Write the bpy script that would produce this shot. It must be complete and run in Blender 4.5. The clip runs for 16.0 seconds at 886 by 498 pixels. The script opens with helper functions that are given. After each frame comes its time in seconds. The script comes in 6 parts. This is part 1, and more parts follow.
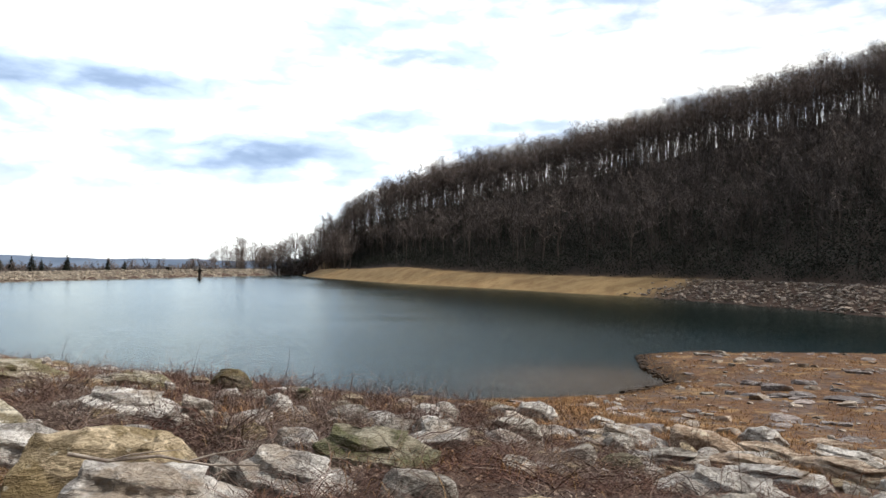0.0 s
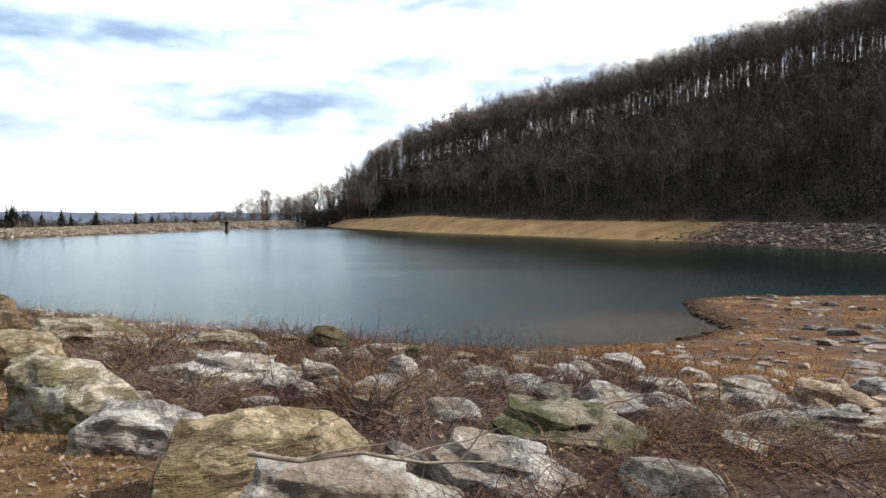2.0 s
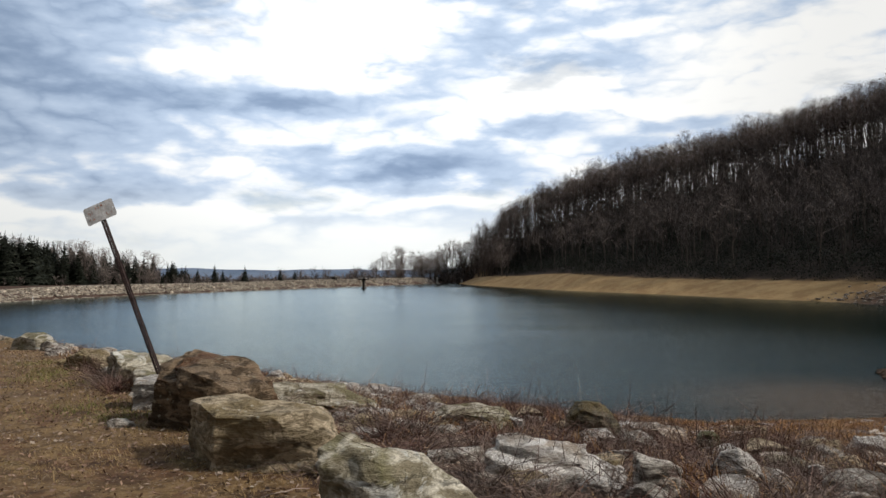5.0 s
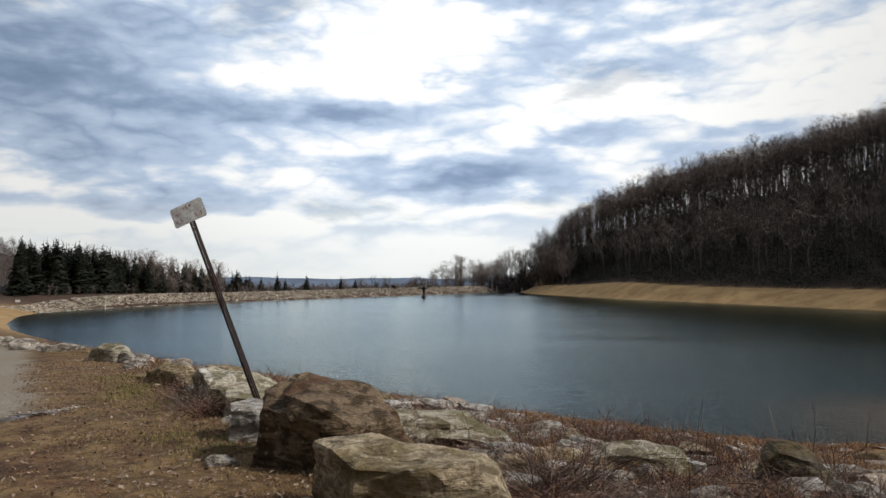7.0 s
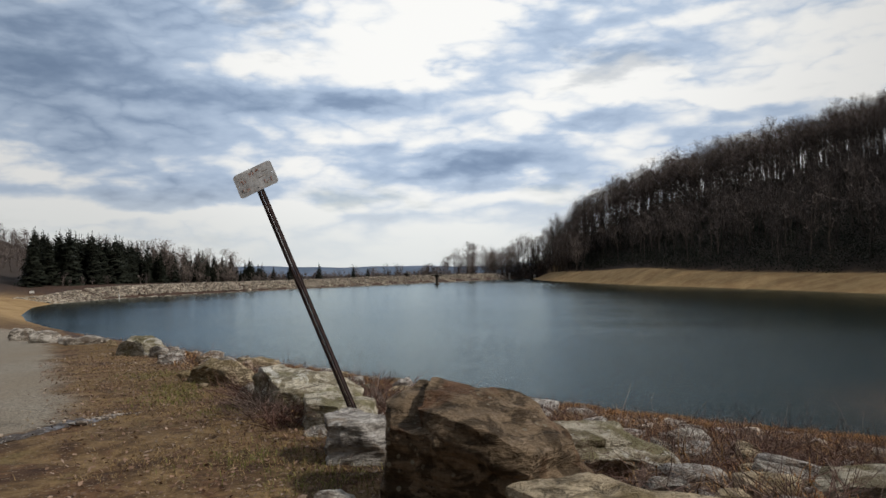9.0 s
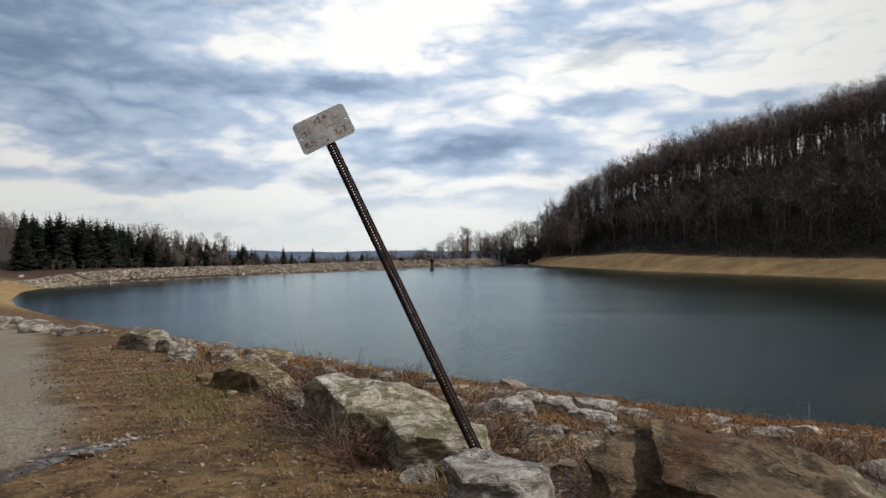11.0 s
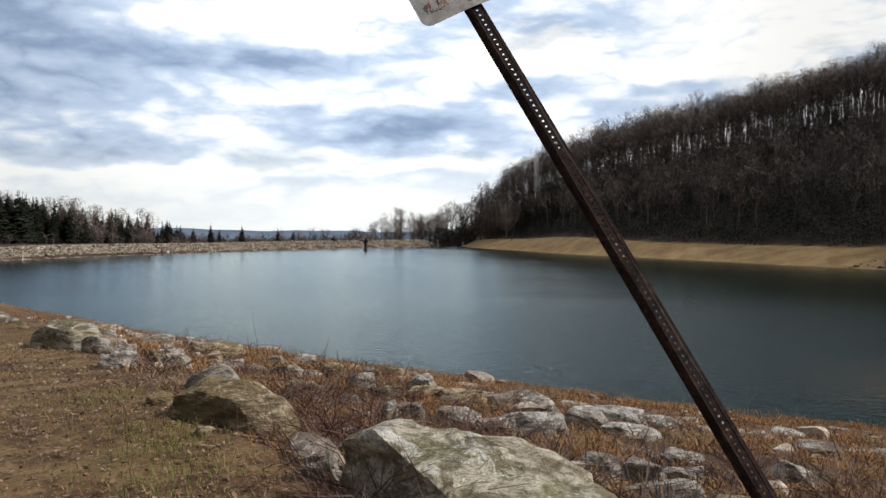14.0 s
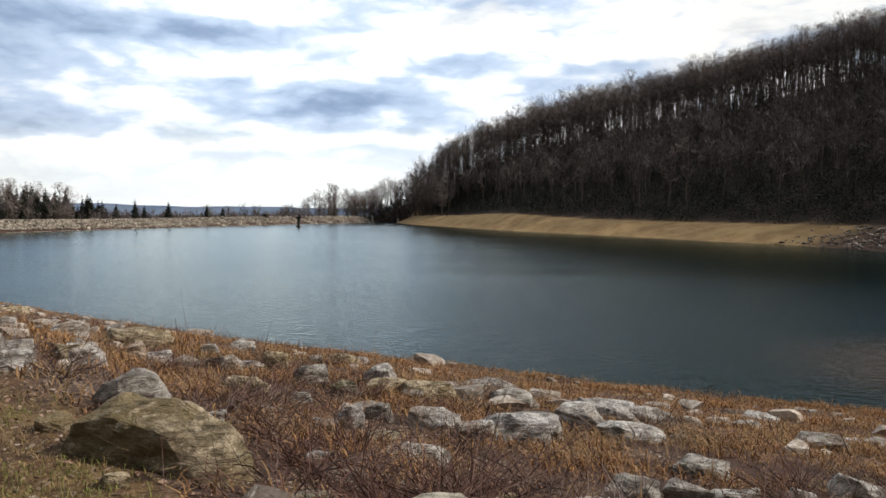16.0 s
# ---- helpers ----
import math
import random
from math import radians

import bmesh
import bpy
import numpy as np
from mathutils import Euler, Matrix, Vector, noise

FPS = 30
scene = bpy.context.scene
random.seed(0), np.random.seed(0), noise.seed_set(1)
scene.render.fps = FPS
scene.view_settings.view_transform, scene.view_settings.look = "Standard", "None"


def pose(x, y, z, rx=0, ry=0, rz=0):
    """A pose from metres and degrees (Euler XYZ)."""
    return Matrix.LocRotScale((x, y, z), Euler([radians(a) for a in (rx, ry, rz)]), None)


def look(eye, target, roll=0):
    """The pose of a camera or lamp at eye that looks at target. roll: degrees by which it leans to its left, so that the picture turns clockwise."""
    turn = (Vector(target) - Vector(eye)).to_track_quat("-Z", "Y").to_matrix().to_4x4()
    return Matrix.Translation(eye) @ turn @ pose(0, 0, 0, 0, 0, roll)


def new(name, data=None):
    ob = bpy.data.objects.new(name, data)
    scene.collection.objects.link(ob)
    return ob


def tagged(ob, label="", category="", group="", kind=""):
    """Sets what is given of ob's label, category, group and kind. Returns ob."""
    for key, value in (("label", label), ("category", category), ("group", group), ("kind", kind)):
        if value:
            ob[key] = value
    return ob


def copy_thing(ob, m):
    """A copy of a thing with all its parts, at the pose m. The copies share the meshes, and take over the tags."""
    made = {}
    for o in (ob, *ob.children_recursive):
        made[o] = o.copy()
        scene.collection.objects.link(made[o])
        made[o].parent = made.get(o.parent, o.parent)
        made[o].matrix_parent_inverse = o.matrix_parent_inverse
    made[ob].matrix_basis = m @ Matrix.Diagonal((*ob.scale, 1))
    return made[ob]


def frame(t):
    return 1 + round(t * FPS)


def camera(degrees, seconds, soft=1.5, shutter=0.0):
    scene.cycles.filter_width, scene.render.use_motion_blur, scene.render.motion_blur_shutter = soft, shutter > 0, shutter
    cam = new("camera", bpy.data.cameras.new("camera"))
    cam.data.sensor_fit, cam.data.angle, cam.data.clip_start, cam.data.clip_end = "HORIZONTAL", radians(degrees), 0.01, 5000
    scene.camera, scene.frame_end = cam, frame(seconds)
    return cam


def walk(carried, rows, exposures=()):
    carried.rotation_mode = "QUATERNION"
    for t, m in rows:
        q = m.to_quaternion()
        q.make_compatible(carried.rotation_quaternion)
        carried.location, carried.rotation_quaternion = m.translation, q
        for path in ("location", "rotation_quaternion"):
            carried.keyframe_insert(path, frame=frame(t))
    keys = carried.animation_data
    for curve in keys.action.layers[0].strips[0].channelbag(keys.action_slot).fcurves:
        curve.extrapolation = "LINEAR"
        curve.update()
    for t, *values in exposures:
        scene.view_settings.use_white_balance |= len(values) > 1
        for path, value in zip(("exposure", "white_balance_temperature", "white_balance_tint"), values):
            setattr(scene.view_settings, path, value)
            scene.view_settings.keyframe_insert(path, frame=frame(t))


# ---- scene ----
cam = camera(62.0, 16.0)
PATH = [
    (0, (1.082, -1.131, 6.731), (1.059, 0.869, 6.765), 0.4),
    (0.5, (0.731, -0.802, 6.696), (0.736, 1.198, 6.695), 1.6),
    (1, (0.407, -0.517, 6.701), (0.48, 1.482, 6.669), 1.3),
    (1.5, (0.09, -0.154, 6.69), (0.116, 1.844, 6.611), -1.8),
    (2, (-0.264, 0.117, 6.646), (-0.347, 2.113, 6.54), -0.7),
    (2.5, (-0.611, 0.368, 6.648), (-0.772, 2.355, 6.486), 0.6),
    (3, (-0.954, 0.622, 6.701), (-1.19, 2.607, 6.743), -0.2),
    (3.5, (-1.279, 0.809, 6.671), (-1.627, 2.777, 6.755), -2.3),
    (4, (-1.599, 0.939, 6.651), (-1.967, 2.904, 6.719), 0.2),
    (6.5, (-3.094, 2.052, 6.677), (-3.61, 3.983, 6.729), -2.4),
    (7, (-3.477, 2.496, 6.657), (-4.051, 4.41, 6.736), -0.6),
    (7.5, (-3.873, 2.866, 6.633), (-4.501, 4.759, 6.777), 0.5),
    (8, (-4.303, 3.176, 6.627), (-4.871, 5.092, 6.721), 0.4),
    (8.5, (-4.749, 3.542, 6.627), (-5.337, 5.452, 6.72), 0.3),
    (9, (-5.216, 3.876, 6.578), (-5.815, 5.784, 6.624), -1.1),
    (11.5, (-7.34, 5.98, 6.563), (-7.901, 7.9, 6.541), -0.7),
    (12, (-7.698, 6.381, 6.556), (-8.205, 8.314, 6.493), -0.8),
    (12.5, (-8.063, 6.771, 6.569), (-8.574, 8.703, 6.492), 0.8),
    (13, (-8.437, 7.146, 6.593), (-8.931, 9.083, 6.535), -0.3),
    (13.5, (-8.748, 7.554, 6.574), (-9.201, 9.502, 6.559), -0.3),
    (14, (-9.06, 7.982, 6.529), (-9.456, 9.942, 6.481), -0.0),
    (14.5, (-9.311, 8.376, 6.526), (-9.602, 10.352, 6.425), 0.1),
    (15, (-9.557, 8.813, 6.516), (-9.913, 10.781, 6.481), 0.2),
    (15.5, (-9.766, 9.283, 6.486), (-10.067, 11.258, 6.393), -1.2),
    (16, (-9.965, 9.794, 6.417), (-10.183, 11.779, 6.306), 0.2),
]
EXPOSURES = [(0.0, 0.4), (2.0, 0.4), (3.0, 0.3), (3.5, 0.25), (4.0, -0.05), (4.2, -0.1), (6.3, -0.25), (8.0, -0.38), (9.2, -0.5), (11.3, -0.4), (12.5, -0.35), (14.5, -0.05), (16.0, 0.0)]
walk(cam, [(t, look(eye, target, roll)) for t, eye, target, roll in PATH], EXPOSURES)

# ---- world, sun ----
SUN_AZ, SUN_EL = 88.0, 38.0      # degrees from +y towards +x, and above the horizon


def direction(az, el):
    a, e = radians(az), radians(el)
    return Vector((math.sin(a) * math.cos(e), math.cos(a) * math.cos(e), math.sin(e)))


class Nodes:
    """A short way to write node trees."""

    def __init__(self, tree):
        self.tree = tree
        tree.nodes.clear()

    def add(self, kind, inputs=None, operation=None, clamp=False, attribute=None):
        node = self.tree.nodes.new(kind)
        if operation:
            node.operation = operation
        if clamp:
            node.use_clamp = True
        if attribute:
            node.attribute_name = attribute
        for key, value in (inputs or {}).items():
            self.feed(node.inputs[key], value)
        return node

    def feed(self, socket, value):
        if isinstance(value, bpy.types.NodeSocket):
            self.tree.links.new(value, socket)
        else:
            socket.default_value = value

    def math(self, op, a, b=0.0, c=0.0, clamp=False):
        return self.add("ShaderNodeMath", {0: a, 1: b, 2: c}, operation=op, clamp=clamp).outputs[0]

    def mix(self, fac, a, b, blend="MIX"):
        node = self.add("ShaderNodeMix")
        node.data_type, node.blend_type = "RGBA", blend
        self.feed(node.inputs[0], fac)
        for socket, value in ((node.inputs[6], a), (node.inputs[7], b)):
            self.feed(socket, (*value, 1.0) if isinstance(value, tuple) and len(value) == 3 else value)
        return node.outputs[2]

    def noise(self, vector, scale, detail=4.0, rough=0.55, distort=0.0):
        return self.add("ShaderNodeTexNoise", {"Vector": vector, "Scale": scale, "Detail": detail, "Roughness": rough, "Distortion": distort}).outputs[0]

    def ramp(self, value, low, high, a=0.0, b=1.0):
        node = self.add("ShaderNodeMapRange", {0: value, 1: low, 2: high, 3: a, 4: b})
        node.interpolation_type = "SMOOTHSTEP"
        return node.outputs[0]

    def stretch(self, vector, scale, turn=(0, 0, 0)):
        return self.add("ShaderNodeMapping", {0: vector, 2: turn, 3: scale}).outputs[0]


world = bpy.data.worlds.new("world")
scene.world = world
world.use_nodes = True
n = Nodes(world.node_tree)
sky = n.add("ShaderNodeTexSky")
sky.sky_type, sky.sun_disc, sky.sun_elevation, sky.sun_rotation, sky.dust_density = "NISHITA", False, radians(SUN_EL), radians(SUN_AZ), 1.5
way = n.add("ShaderNodeTexCoord").outputs["Generated"]
sep = n.add("ShaderNodeSeparateXYZ", {0: way})
az_deg = n.math("MULTIPLY", n.math("ARCTAN2", sep.outputs[0], sep.outputs[1]), 57.3)
el_deg = n.math("MULTIPLY", n.math("ARCSINE", sep.outputs[2]), 57.3)
flow = n.add("ShaderNodeCombineXYZ", {0: n.math("MULTIPLY", az_deg, 0.045), 1: n.math("MULTIPLY", el_deg, 0.16), 2: 2.3}).outputs[0]
banks = n.noise(flow, 1.0, 3.0, 0.5, 0.3)
puffs = n.noise(flow, 2.3, 7.0, 0.5, 0.1)
heaps = n.math("ABSOLUTE", n.math("SUBTRACT", n.noise(n.stretch(flow, (1.5, 1.0, 1.0)), 3.4, 5.0, 0.47, 0.15), 0.5))
az_deg = n.math("ADD", az_deg, n.math("MULTIPLY", n.math("SUBTRACT", puffs, 0.5), 15.0))
el_deg = n.math("ADD", el_deg, n.math("MULTIPLY", n.math("SUBTRACT", n.noise(n.stretch(flow, (1.0, 0.8, 1.0)), 3.0, 6.0, 0.5, 0.1), 0.5), 5.0))
thick = n.math("ADD", n.math("MULTIPLY", banks, 0.30), n.math("MULTIPLY", puffs, 0.52))
thick = n.math("ADD", n.math("ADD", thick, 0.115), n.math("MULTIPLY", n.math("SUBTRACT", 0.10, heaps), 0.55))


def cloud(az, el, wide, tall, weight):
    """A broad bank of cloud (or, with a minus, a thin bright place) in the sky."""
    global thick
    a = n.math("DIVIDE", n.math("SUBTRACT", az_deg, az), wide)
    e = n.math("DIVIDE", n.math("SUBTRACT", el_deg, el), tall)
    body = n.math("EXPONENT", n.math("MULTIPLY", n.math("ADD", n.math("MULTIPLY", a, a), n.math("MULTIPLY", e, e)), -1.0))
    thick = n.math("ADD", thick, n.math("MULTIPLY", body, weight))


# dark flat-bottomed banks
cloud(-45, 15.5, 11, 4.4, 0.19)
cloud(-34, 13.0, 4, 1.2, 0.08)
cloud(-42, 9.3, 7, 1.2, 0.16)
cloud(-35, 5.6, 10, 0.85, 0.17)
cloud(-23, 12.3, 5.5, 0.9, 0.14)
cloud(-31, 10.4, 6, 0.9, 0.08)
cloud(-14.5, 7.6, 8.5, 1.3, 0.24)
cloud(-25, 8.6, 5, 0.8, 0.06)
cloud(-0.5, 15.5, 4.5, 1.8, 0.10)
cloud(6, 20.5, 11, 1.8, 0.13)
cloud(-5, 10.9, 4.5, 1.0, 0.12)
cloud(5, 10.3, 5, 0.8, 0.11)
cloud(-14, 14.8, 4, 1.2, 0.08)
cloud(-22.5, 3.7, 6, 0.5, 0.08)
cloud(-33, 19.0, 7, 1.6, 0.06)
# bright places between them
cloud(-22, 15.5, 3.5, 2.0, -0.19)
cloud(-31, 14.8, 5, 0.9, -0.14)
cloud(-17, 19.5, 4.5, 2.0, -0.16)
cloud(-3.3, 12.9, 3.2, 1.3, -0.19)
cloud(6, 12.2, 6, 0.9, -0.15)
cloud(-45, 7.3, 6, 0.7, -0.11)
cloud(-10, 5.0, 7, 0.9, -0.15)
cloud(-40, 4.0, 10, 0.6, -0.11)
cloud(-10, 9.9, 4, 0.7, -0.08)
cloud(15, 15.0, 9, 3.0, -0.08)
# dark bank mostly above the view, added to darken the water's reflection
cloud(16, 27.0, 30, 6.0, 0.24)
grey = n.ramp(thick, 0.47, 0.64)
dark = n.ramp(thick, 0.57, 0.80)
shade = n.mix(grey, (1.0, 1.0, 0.98), (0.53, 0.64, 0.80))
shade = n.mix(dark, shade, (0.33, 0.43, 0.59))
shade = n.mix(n.ramp(thick, 0.68, 0.9), shade, (0.20, 0.28, 0.42))
toward = n.add("ShaderNodeVectorMath", {0: way, 1: direction(-16.0, 20.0)}, operation="DOT_PRODUCT").outputs["Value"]
near_sun = n.ramp(toward, 0.85, 1.0)
gaps = n.ramp(n.noise(flow, 1.9, 6.0, 0.55, 0.2), 0.58, 0.72, 0.0, 0.4)
blue = n.add("ShaderNodeVectorMath", {0: sky.outputs[0], 3: 0.085}, operation="SCALE").outputs[0]
shade = n.mix(gaps, shade, blue)
low = n.ramp(sep.outputs[2], 0.01, 0.13, 0.85, 0.0)
shade = n.mix(low, shade, (0.86, 0.89, 0.88))
glow = n.add("ShaderNodeVectorMath", {0: shade, 3: n.math("ADD", 1.0, n.math("MULTIPLY", near_sun, 0.35))}, operation="SCALE").outputs[0]
ahead = n.add("ShaderNodeVectorMath", {0: way, 1: direction(-8.0, 15.0)}, operation="DOT_PRODUCT").outputs["Value"]
back = n.add("ShaderNodeBackground", {0: glow, 1: n.ramp(ahead, 0.05, 0.8, 0.24, 1.0)})     # unseen sky behind the camera dimmed, to darken the faces turned towards it
n.add("ShaderNodeOutputWorld", {0: back.outputs[0]})

sun_data = bpy.data.lights.new("sun", "SUN")
sun_data.energy, sun_data.angle, sun_data.color = 3.3, radians(5.0), (1.0, 0.935, 0.86)
sun = new("sun", sun_data)
sun.matrix_world = look(direction(SUN_AZ, SUN_EL) * 100, (0, 0, 0))


# ---- materials ----
def material(name, colours, scale=4.0, rough=0.85, bump=0.3, fine=30.0, metal=0.0, tone=None, object_random=False, stretch=(1, 1, 1), spec=0.3, moss=None):
    """A worn, grainy surface: two or three colours at two scales, with fine relief. Coordinates are the thing's own, in metres."""
    mat = bpy.data.materials.new(name)
    mat.use_nodes = True
    m = Nodes(mat.node_tree)
    at = m.add("ShaderNodeTexCoord").outputs["Object"]
    if object_random:
        shift = m.add("ShaderNodeObjectInfo").outputs["Random"]
        at = m.add("ShaderNodeVectorMath", {0: at, 1: m.add("ShaderNodeCombineXYZ", {0: m.math("MULTIPLY", shift, 71.0), 1: m.math("MULTIPLY", shift, 37.0)}).outputs[0]}, operation="ADD").outputs[0]
    at = m.stretch(at, stretch)
    coarse = m.noise(at, scale, 5.0, 0.6, 0.4)
    grain = m.noise(at, fine, 6.0, 0.65)
    colour = m.mix(m.ramp(coarse, 0.35, 0.65), colours[0], colours[1])
    if len(colours) > 2:
        colour = m.mix(m.ramp(m.noise(at, scale * 2.7, 6.0, 0.6, 0.8), 0.52, 0.66), colour, colours[2])
    if moss:
        normal = m.add("ShaderNodeSeparateXYZ", {0: m.add("ShaderNodeNewGeometry").outputs["Normal"]}).outputs[2]
        patch = m.math("MULTIPLY", m.ramp(m.noise(at, scale * 1.3, 5.0, 0.65, 0.5), 0.5, 0.62), m.ramp(normal, -0.3, 0.5, 1.0, 0.35))
        colour = m.mix(m.math("MULTIPLY", patch, 0.7), colour, moss)
    if object_random:
        colour = m.mix(1.0, colour, m.mix(m.add("ShaderNodeObjectInfo").outputs["Random"], (0.68, 0.66, 0.64), (1.2, 1.17, 1.12)), "MULTIPLY")
    if tone:
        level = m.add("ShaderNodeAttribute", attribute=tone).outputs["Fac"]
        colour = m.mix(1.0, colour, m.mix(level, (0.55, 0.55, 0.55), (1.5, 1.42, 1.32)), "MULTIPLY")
    colour = m.mix(m.ramp(grain, 0.3, 0.7), colour, m.mix(1.0, colour, (0.62, 0.6, 0.58), "MULTIPLY"))
    height = m.math("ADD", m.math("MULTIPLY", coarse, 0.6), m.math("MULTIPLY", grain, 0.4))
    relief = m.add("ShaderNodeBump", {"Strength": bump, "Distance": 0.03, "Height": height}).outputs[0]
    body = m.add("ShaderNodeBsdfPrincipled", {"Base Color": colour, "Roughness": m.ramp(grain, 0.2, 0.8, max(rough - 0.1, 0.03), min(rough + 0.1, 1.0)), "Metallic": metal, "Normal": relief, "Specular IOR Level": spec})
    m.add("ShaderNodeOutputMaterial", {0: body.outputs[0]})
    return mat


BARK = material("bark", [(0.085, 0.073, 0.068), (0.145, 0.126, 0.115)], 0.8, 0.95, 0.4, 12.0, tone="tone")
TWIG = material("twigs", [(0.105, 0.089, 0.088), (0.30, 0.264, 0.262)], 0.5, 0.95, 0.0, 9.0, tone="tone")
NEEDLES = material("needles", [(0.014, 0.021, 0.013), (0.032, 0.039, 0.025)], 1.2, 0.8, 0.0, 14.0, tone="tone")
EVERGREEN = material("evergreen_leaves", [(0.014, 0.022, 0.015), (0.036, 0.043, 0.030)], 0.4, 0.7, 0.0, 7.0, tone="tone")
RUBBLE = material("rubble", [(0.32, 0.29, 0.245), (0.60, 0.56, 0.49), (0.18, 0.155, 0.125)], 0.8, 0.9, 0.5, 6.0, tone="tone")
CONCRETE = material("concrete", [(0.20, 0.185, 0.165), (0.30, 0.28, 0.25), (0.11, 0.10, 0.09)], 0.7, 0.9, 0.3, 14.0)
PALE_CONCRETE = material("pale_concrete", [(0.42, 0.40, 0.37), (0.58, 0.56, 0.52), (0.30, 0.28, 0.25)], 0.7, 0.9, 0.3, 14.0)
WET_CONCRETE = material("wet_concrete", [(0.05, 0.042, 0.036), (0.10, 0.082, 0.068)], 1.5, 0.7, 0.3, 14.0)
ZINC_RAIL = material("zinc_rail", [(0.28, 0.27, 0.26), (0.40, 0.39, 0.38)], 3.0, 0.6, 0.1, 30.0)
DARK_STEEL = material("dark_steel", [(0.03, 0.026, 0.024), (0.07, 0.055, 0.045)], 3.0, 0.6, 0.3, 30.0)


# ---- meshes out of arrays ----
def mesh_from(name, verts, tris, tones=None, index=None, mats=(), smooth=False):
    verts, tris = np.asarray(verts, np.float32), np.asarray(tris, np.int32)
    me = bpy.data.meshes.new(name)
    me.vertices.add(len(verts))
    me.vertices.foreach_set("co", verts.ravel())
    k = tris.shape[1]
    me.loops.add(tris.size)
    me.loops.foreach_set("vertex_index", tris.ravel())
    me.polygons.add(len(tris))
    me.polygons.foreach_set("loop_start", np.arange(0, tris.size, k, dtype=np.int32))
    me.polygons.foreach_set("use_smooth", np.full(len(tris), smooth))
    for mat in mats:
        me.materials.append(mat)
    if index is not None:
        me.polygons.foreach_set("material_index", np.asarray(index, np.int32))
    if tones is not None:
        me.attributes.new("tone", "FLOAT", "POINT").data.foreach_set("value", np.asarray(tones, np.float32))
    me.update()
    me.validate()
    return me


class Pile:
    """Gathers triangles."""

    def __init__(self):
        self.v, self.f, self.m, self.t, self.count = [], [], [], [], 0

    def put(self, verts, tris, index=0, tone=0.5):
        verts, tris = np.asarray(verts, float).reshape(-1, 3), np.asarray(tris, int).reshape(-1, 3)
        self.v.append(verts)
        self.f.append(tris + self.count)
        self.m.append(np.full(len(tris), index) if np.isscalar(index) else np.asarray(index))
        self.t.append(np.full(len(verts), tone) if np.isscalar(tone) else np.asarray(tone))
        self.count += len(verts)

    def arrays(self):
        return np.concatenate(self.v), np.concatenate(self.f), np.concatenate(self.m), np.concatenate(self.t)

    def mesh(self, name, mats, smooth=False):
        v, f, m, t = self.arrays()
        return mesh_from(name, v, f, t, m, mats, smooth)

    def tube(self, points, radii, sides=5, index=0, tone=0.5):
        points = np.asarray(points, float)
        rings = []
        for i, p in enumerate(points):
            d = points[min(i + 1, len(points) - 1)] - points[max(i - 1, 0)]
            d = d / (np.linalg.norm(d) + 1e-9)
            a = np.cross(d, (0.31, 0.95, 0.05) if abs(d[2]) > 0.8 else (0, 0, 1))
            a /= np.linalg.norm(a) + 1e-9
            b = np.cross(d, a)
            ang = np.arange(sides) * 2 * np.pi / sides
            rings.append(p + radii[i] * (np.outer(np.cos(ang), a) + np.outer(np.sin(ang), b)))
        tris = []
        for i in range(len(points) - 1):
            for j in range(sides):
                a, b, c, d = i * sides + j, i * sides + (j + 1) % sides, (i + 1) * sides + (j + 1) % sides, (i + 1) * sides + j
                tris += [(a, b, c), (a, c, d)]
        self.put(np.concatenate(rings), tris, index, tone)

    def blade(self, a, b, width, rng, index=0, tone=0.5):
        a, b = np.asarray(a, float), np.asarray(b, float)
        side = np.cross(b - a, rng.normal(size=3))
        side *= width / (np.linalg.norm(side) + 1e-9)
        self.put([a - side, a + side, b], [(0, 1, 2)], index, tone)


def scatter(pile, templates, places, rng, scales, tones, tilt=0.06):
    """Puts turned and scaled copies of the templates' triangles at the places."""
    for k, (p, s, tone) in enumerate(zip(places, scales, tones)):
        v, f, m, t = templates[rng.integers(len(templates))]
        a = rng.uniform(0, 2 * np.pi)
        c, sn = math.cos(a), math.sin(a)
        w = v * s
        w = np.stack([w[:, 0] * c - w[:, 1] * sn, w[:, 0] * sn + w[:, 1] * c, w[:, 2]], 1)
        lean = rng.normal(0, tilt, 2)
        w[:, 0] += w[:, 2] * lean[0]
        w[:, 1] += w[:, 2] * lean[1]
        pile.put(w + p, f, m, np.clip(t - 0.5 + tone, 0, 1))


# ---- the lie of the land ----
DAM = [(-104, 95), (-124, 116), (-136, 134), (-139, 152), (-137, 172), (-130, 202), (-117, 240), (-98, 286), (-77, 330)]
SPILLWAY = [(-77, 330), (-74, 352), (-67, 352), (-66, 330)]
BANK = [(-66, 330), (-57, 300), (-36, 260), (-15, 222), (2, 199), (16, 179), (27, 161), (38, 147), (46, 128), (52.5, 112), (55, 99), (58, 91), (72, 78), (92, 70)]
NEAR = [(92, 70), (88, 60), (60, 55), (33, 54), (18, 54), (14.6, 52), (13.4, 46), (13.6, 40), (10, 36.8), (6.5, 35.6), (2, 34.2), (-1.5, 35.0), (-6.4, 36.8), (-13, 39.6),
        (-21, 42.6), (-34, 48.8), (-46, 56), (-62, 65), (-78, 75), (-91, 84), (-104, 95)]
SHORE = DAM[:-1] + SPILLWAY[:-1] + BANK[:-1] + NEAR[:-1]
RIDGE_AZ = [-30, -20, -16, -13, -10.2, -7, -5, -2.5, 0, 5, 8, 13, 19, 24, 30, 45, 70, 95]
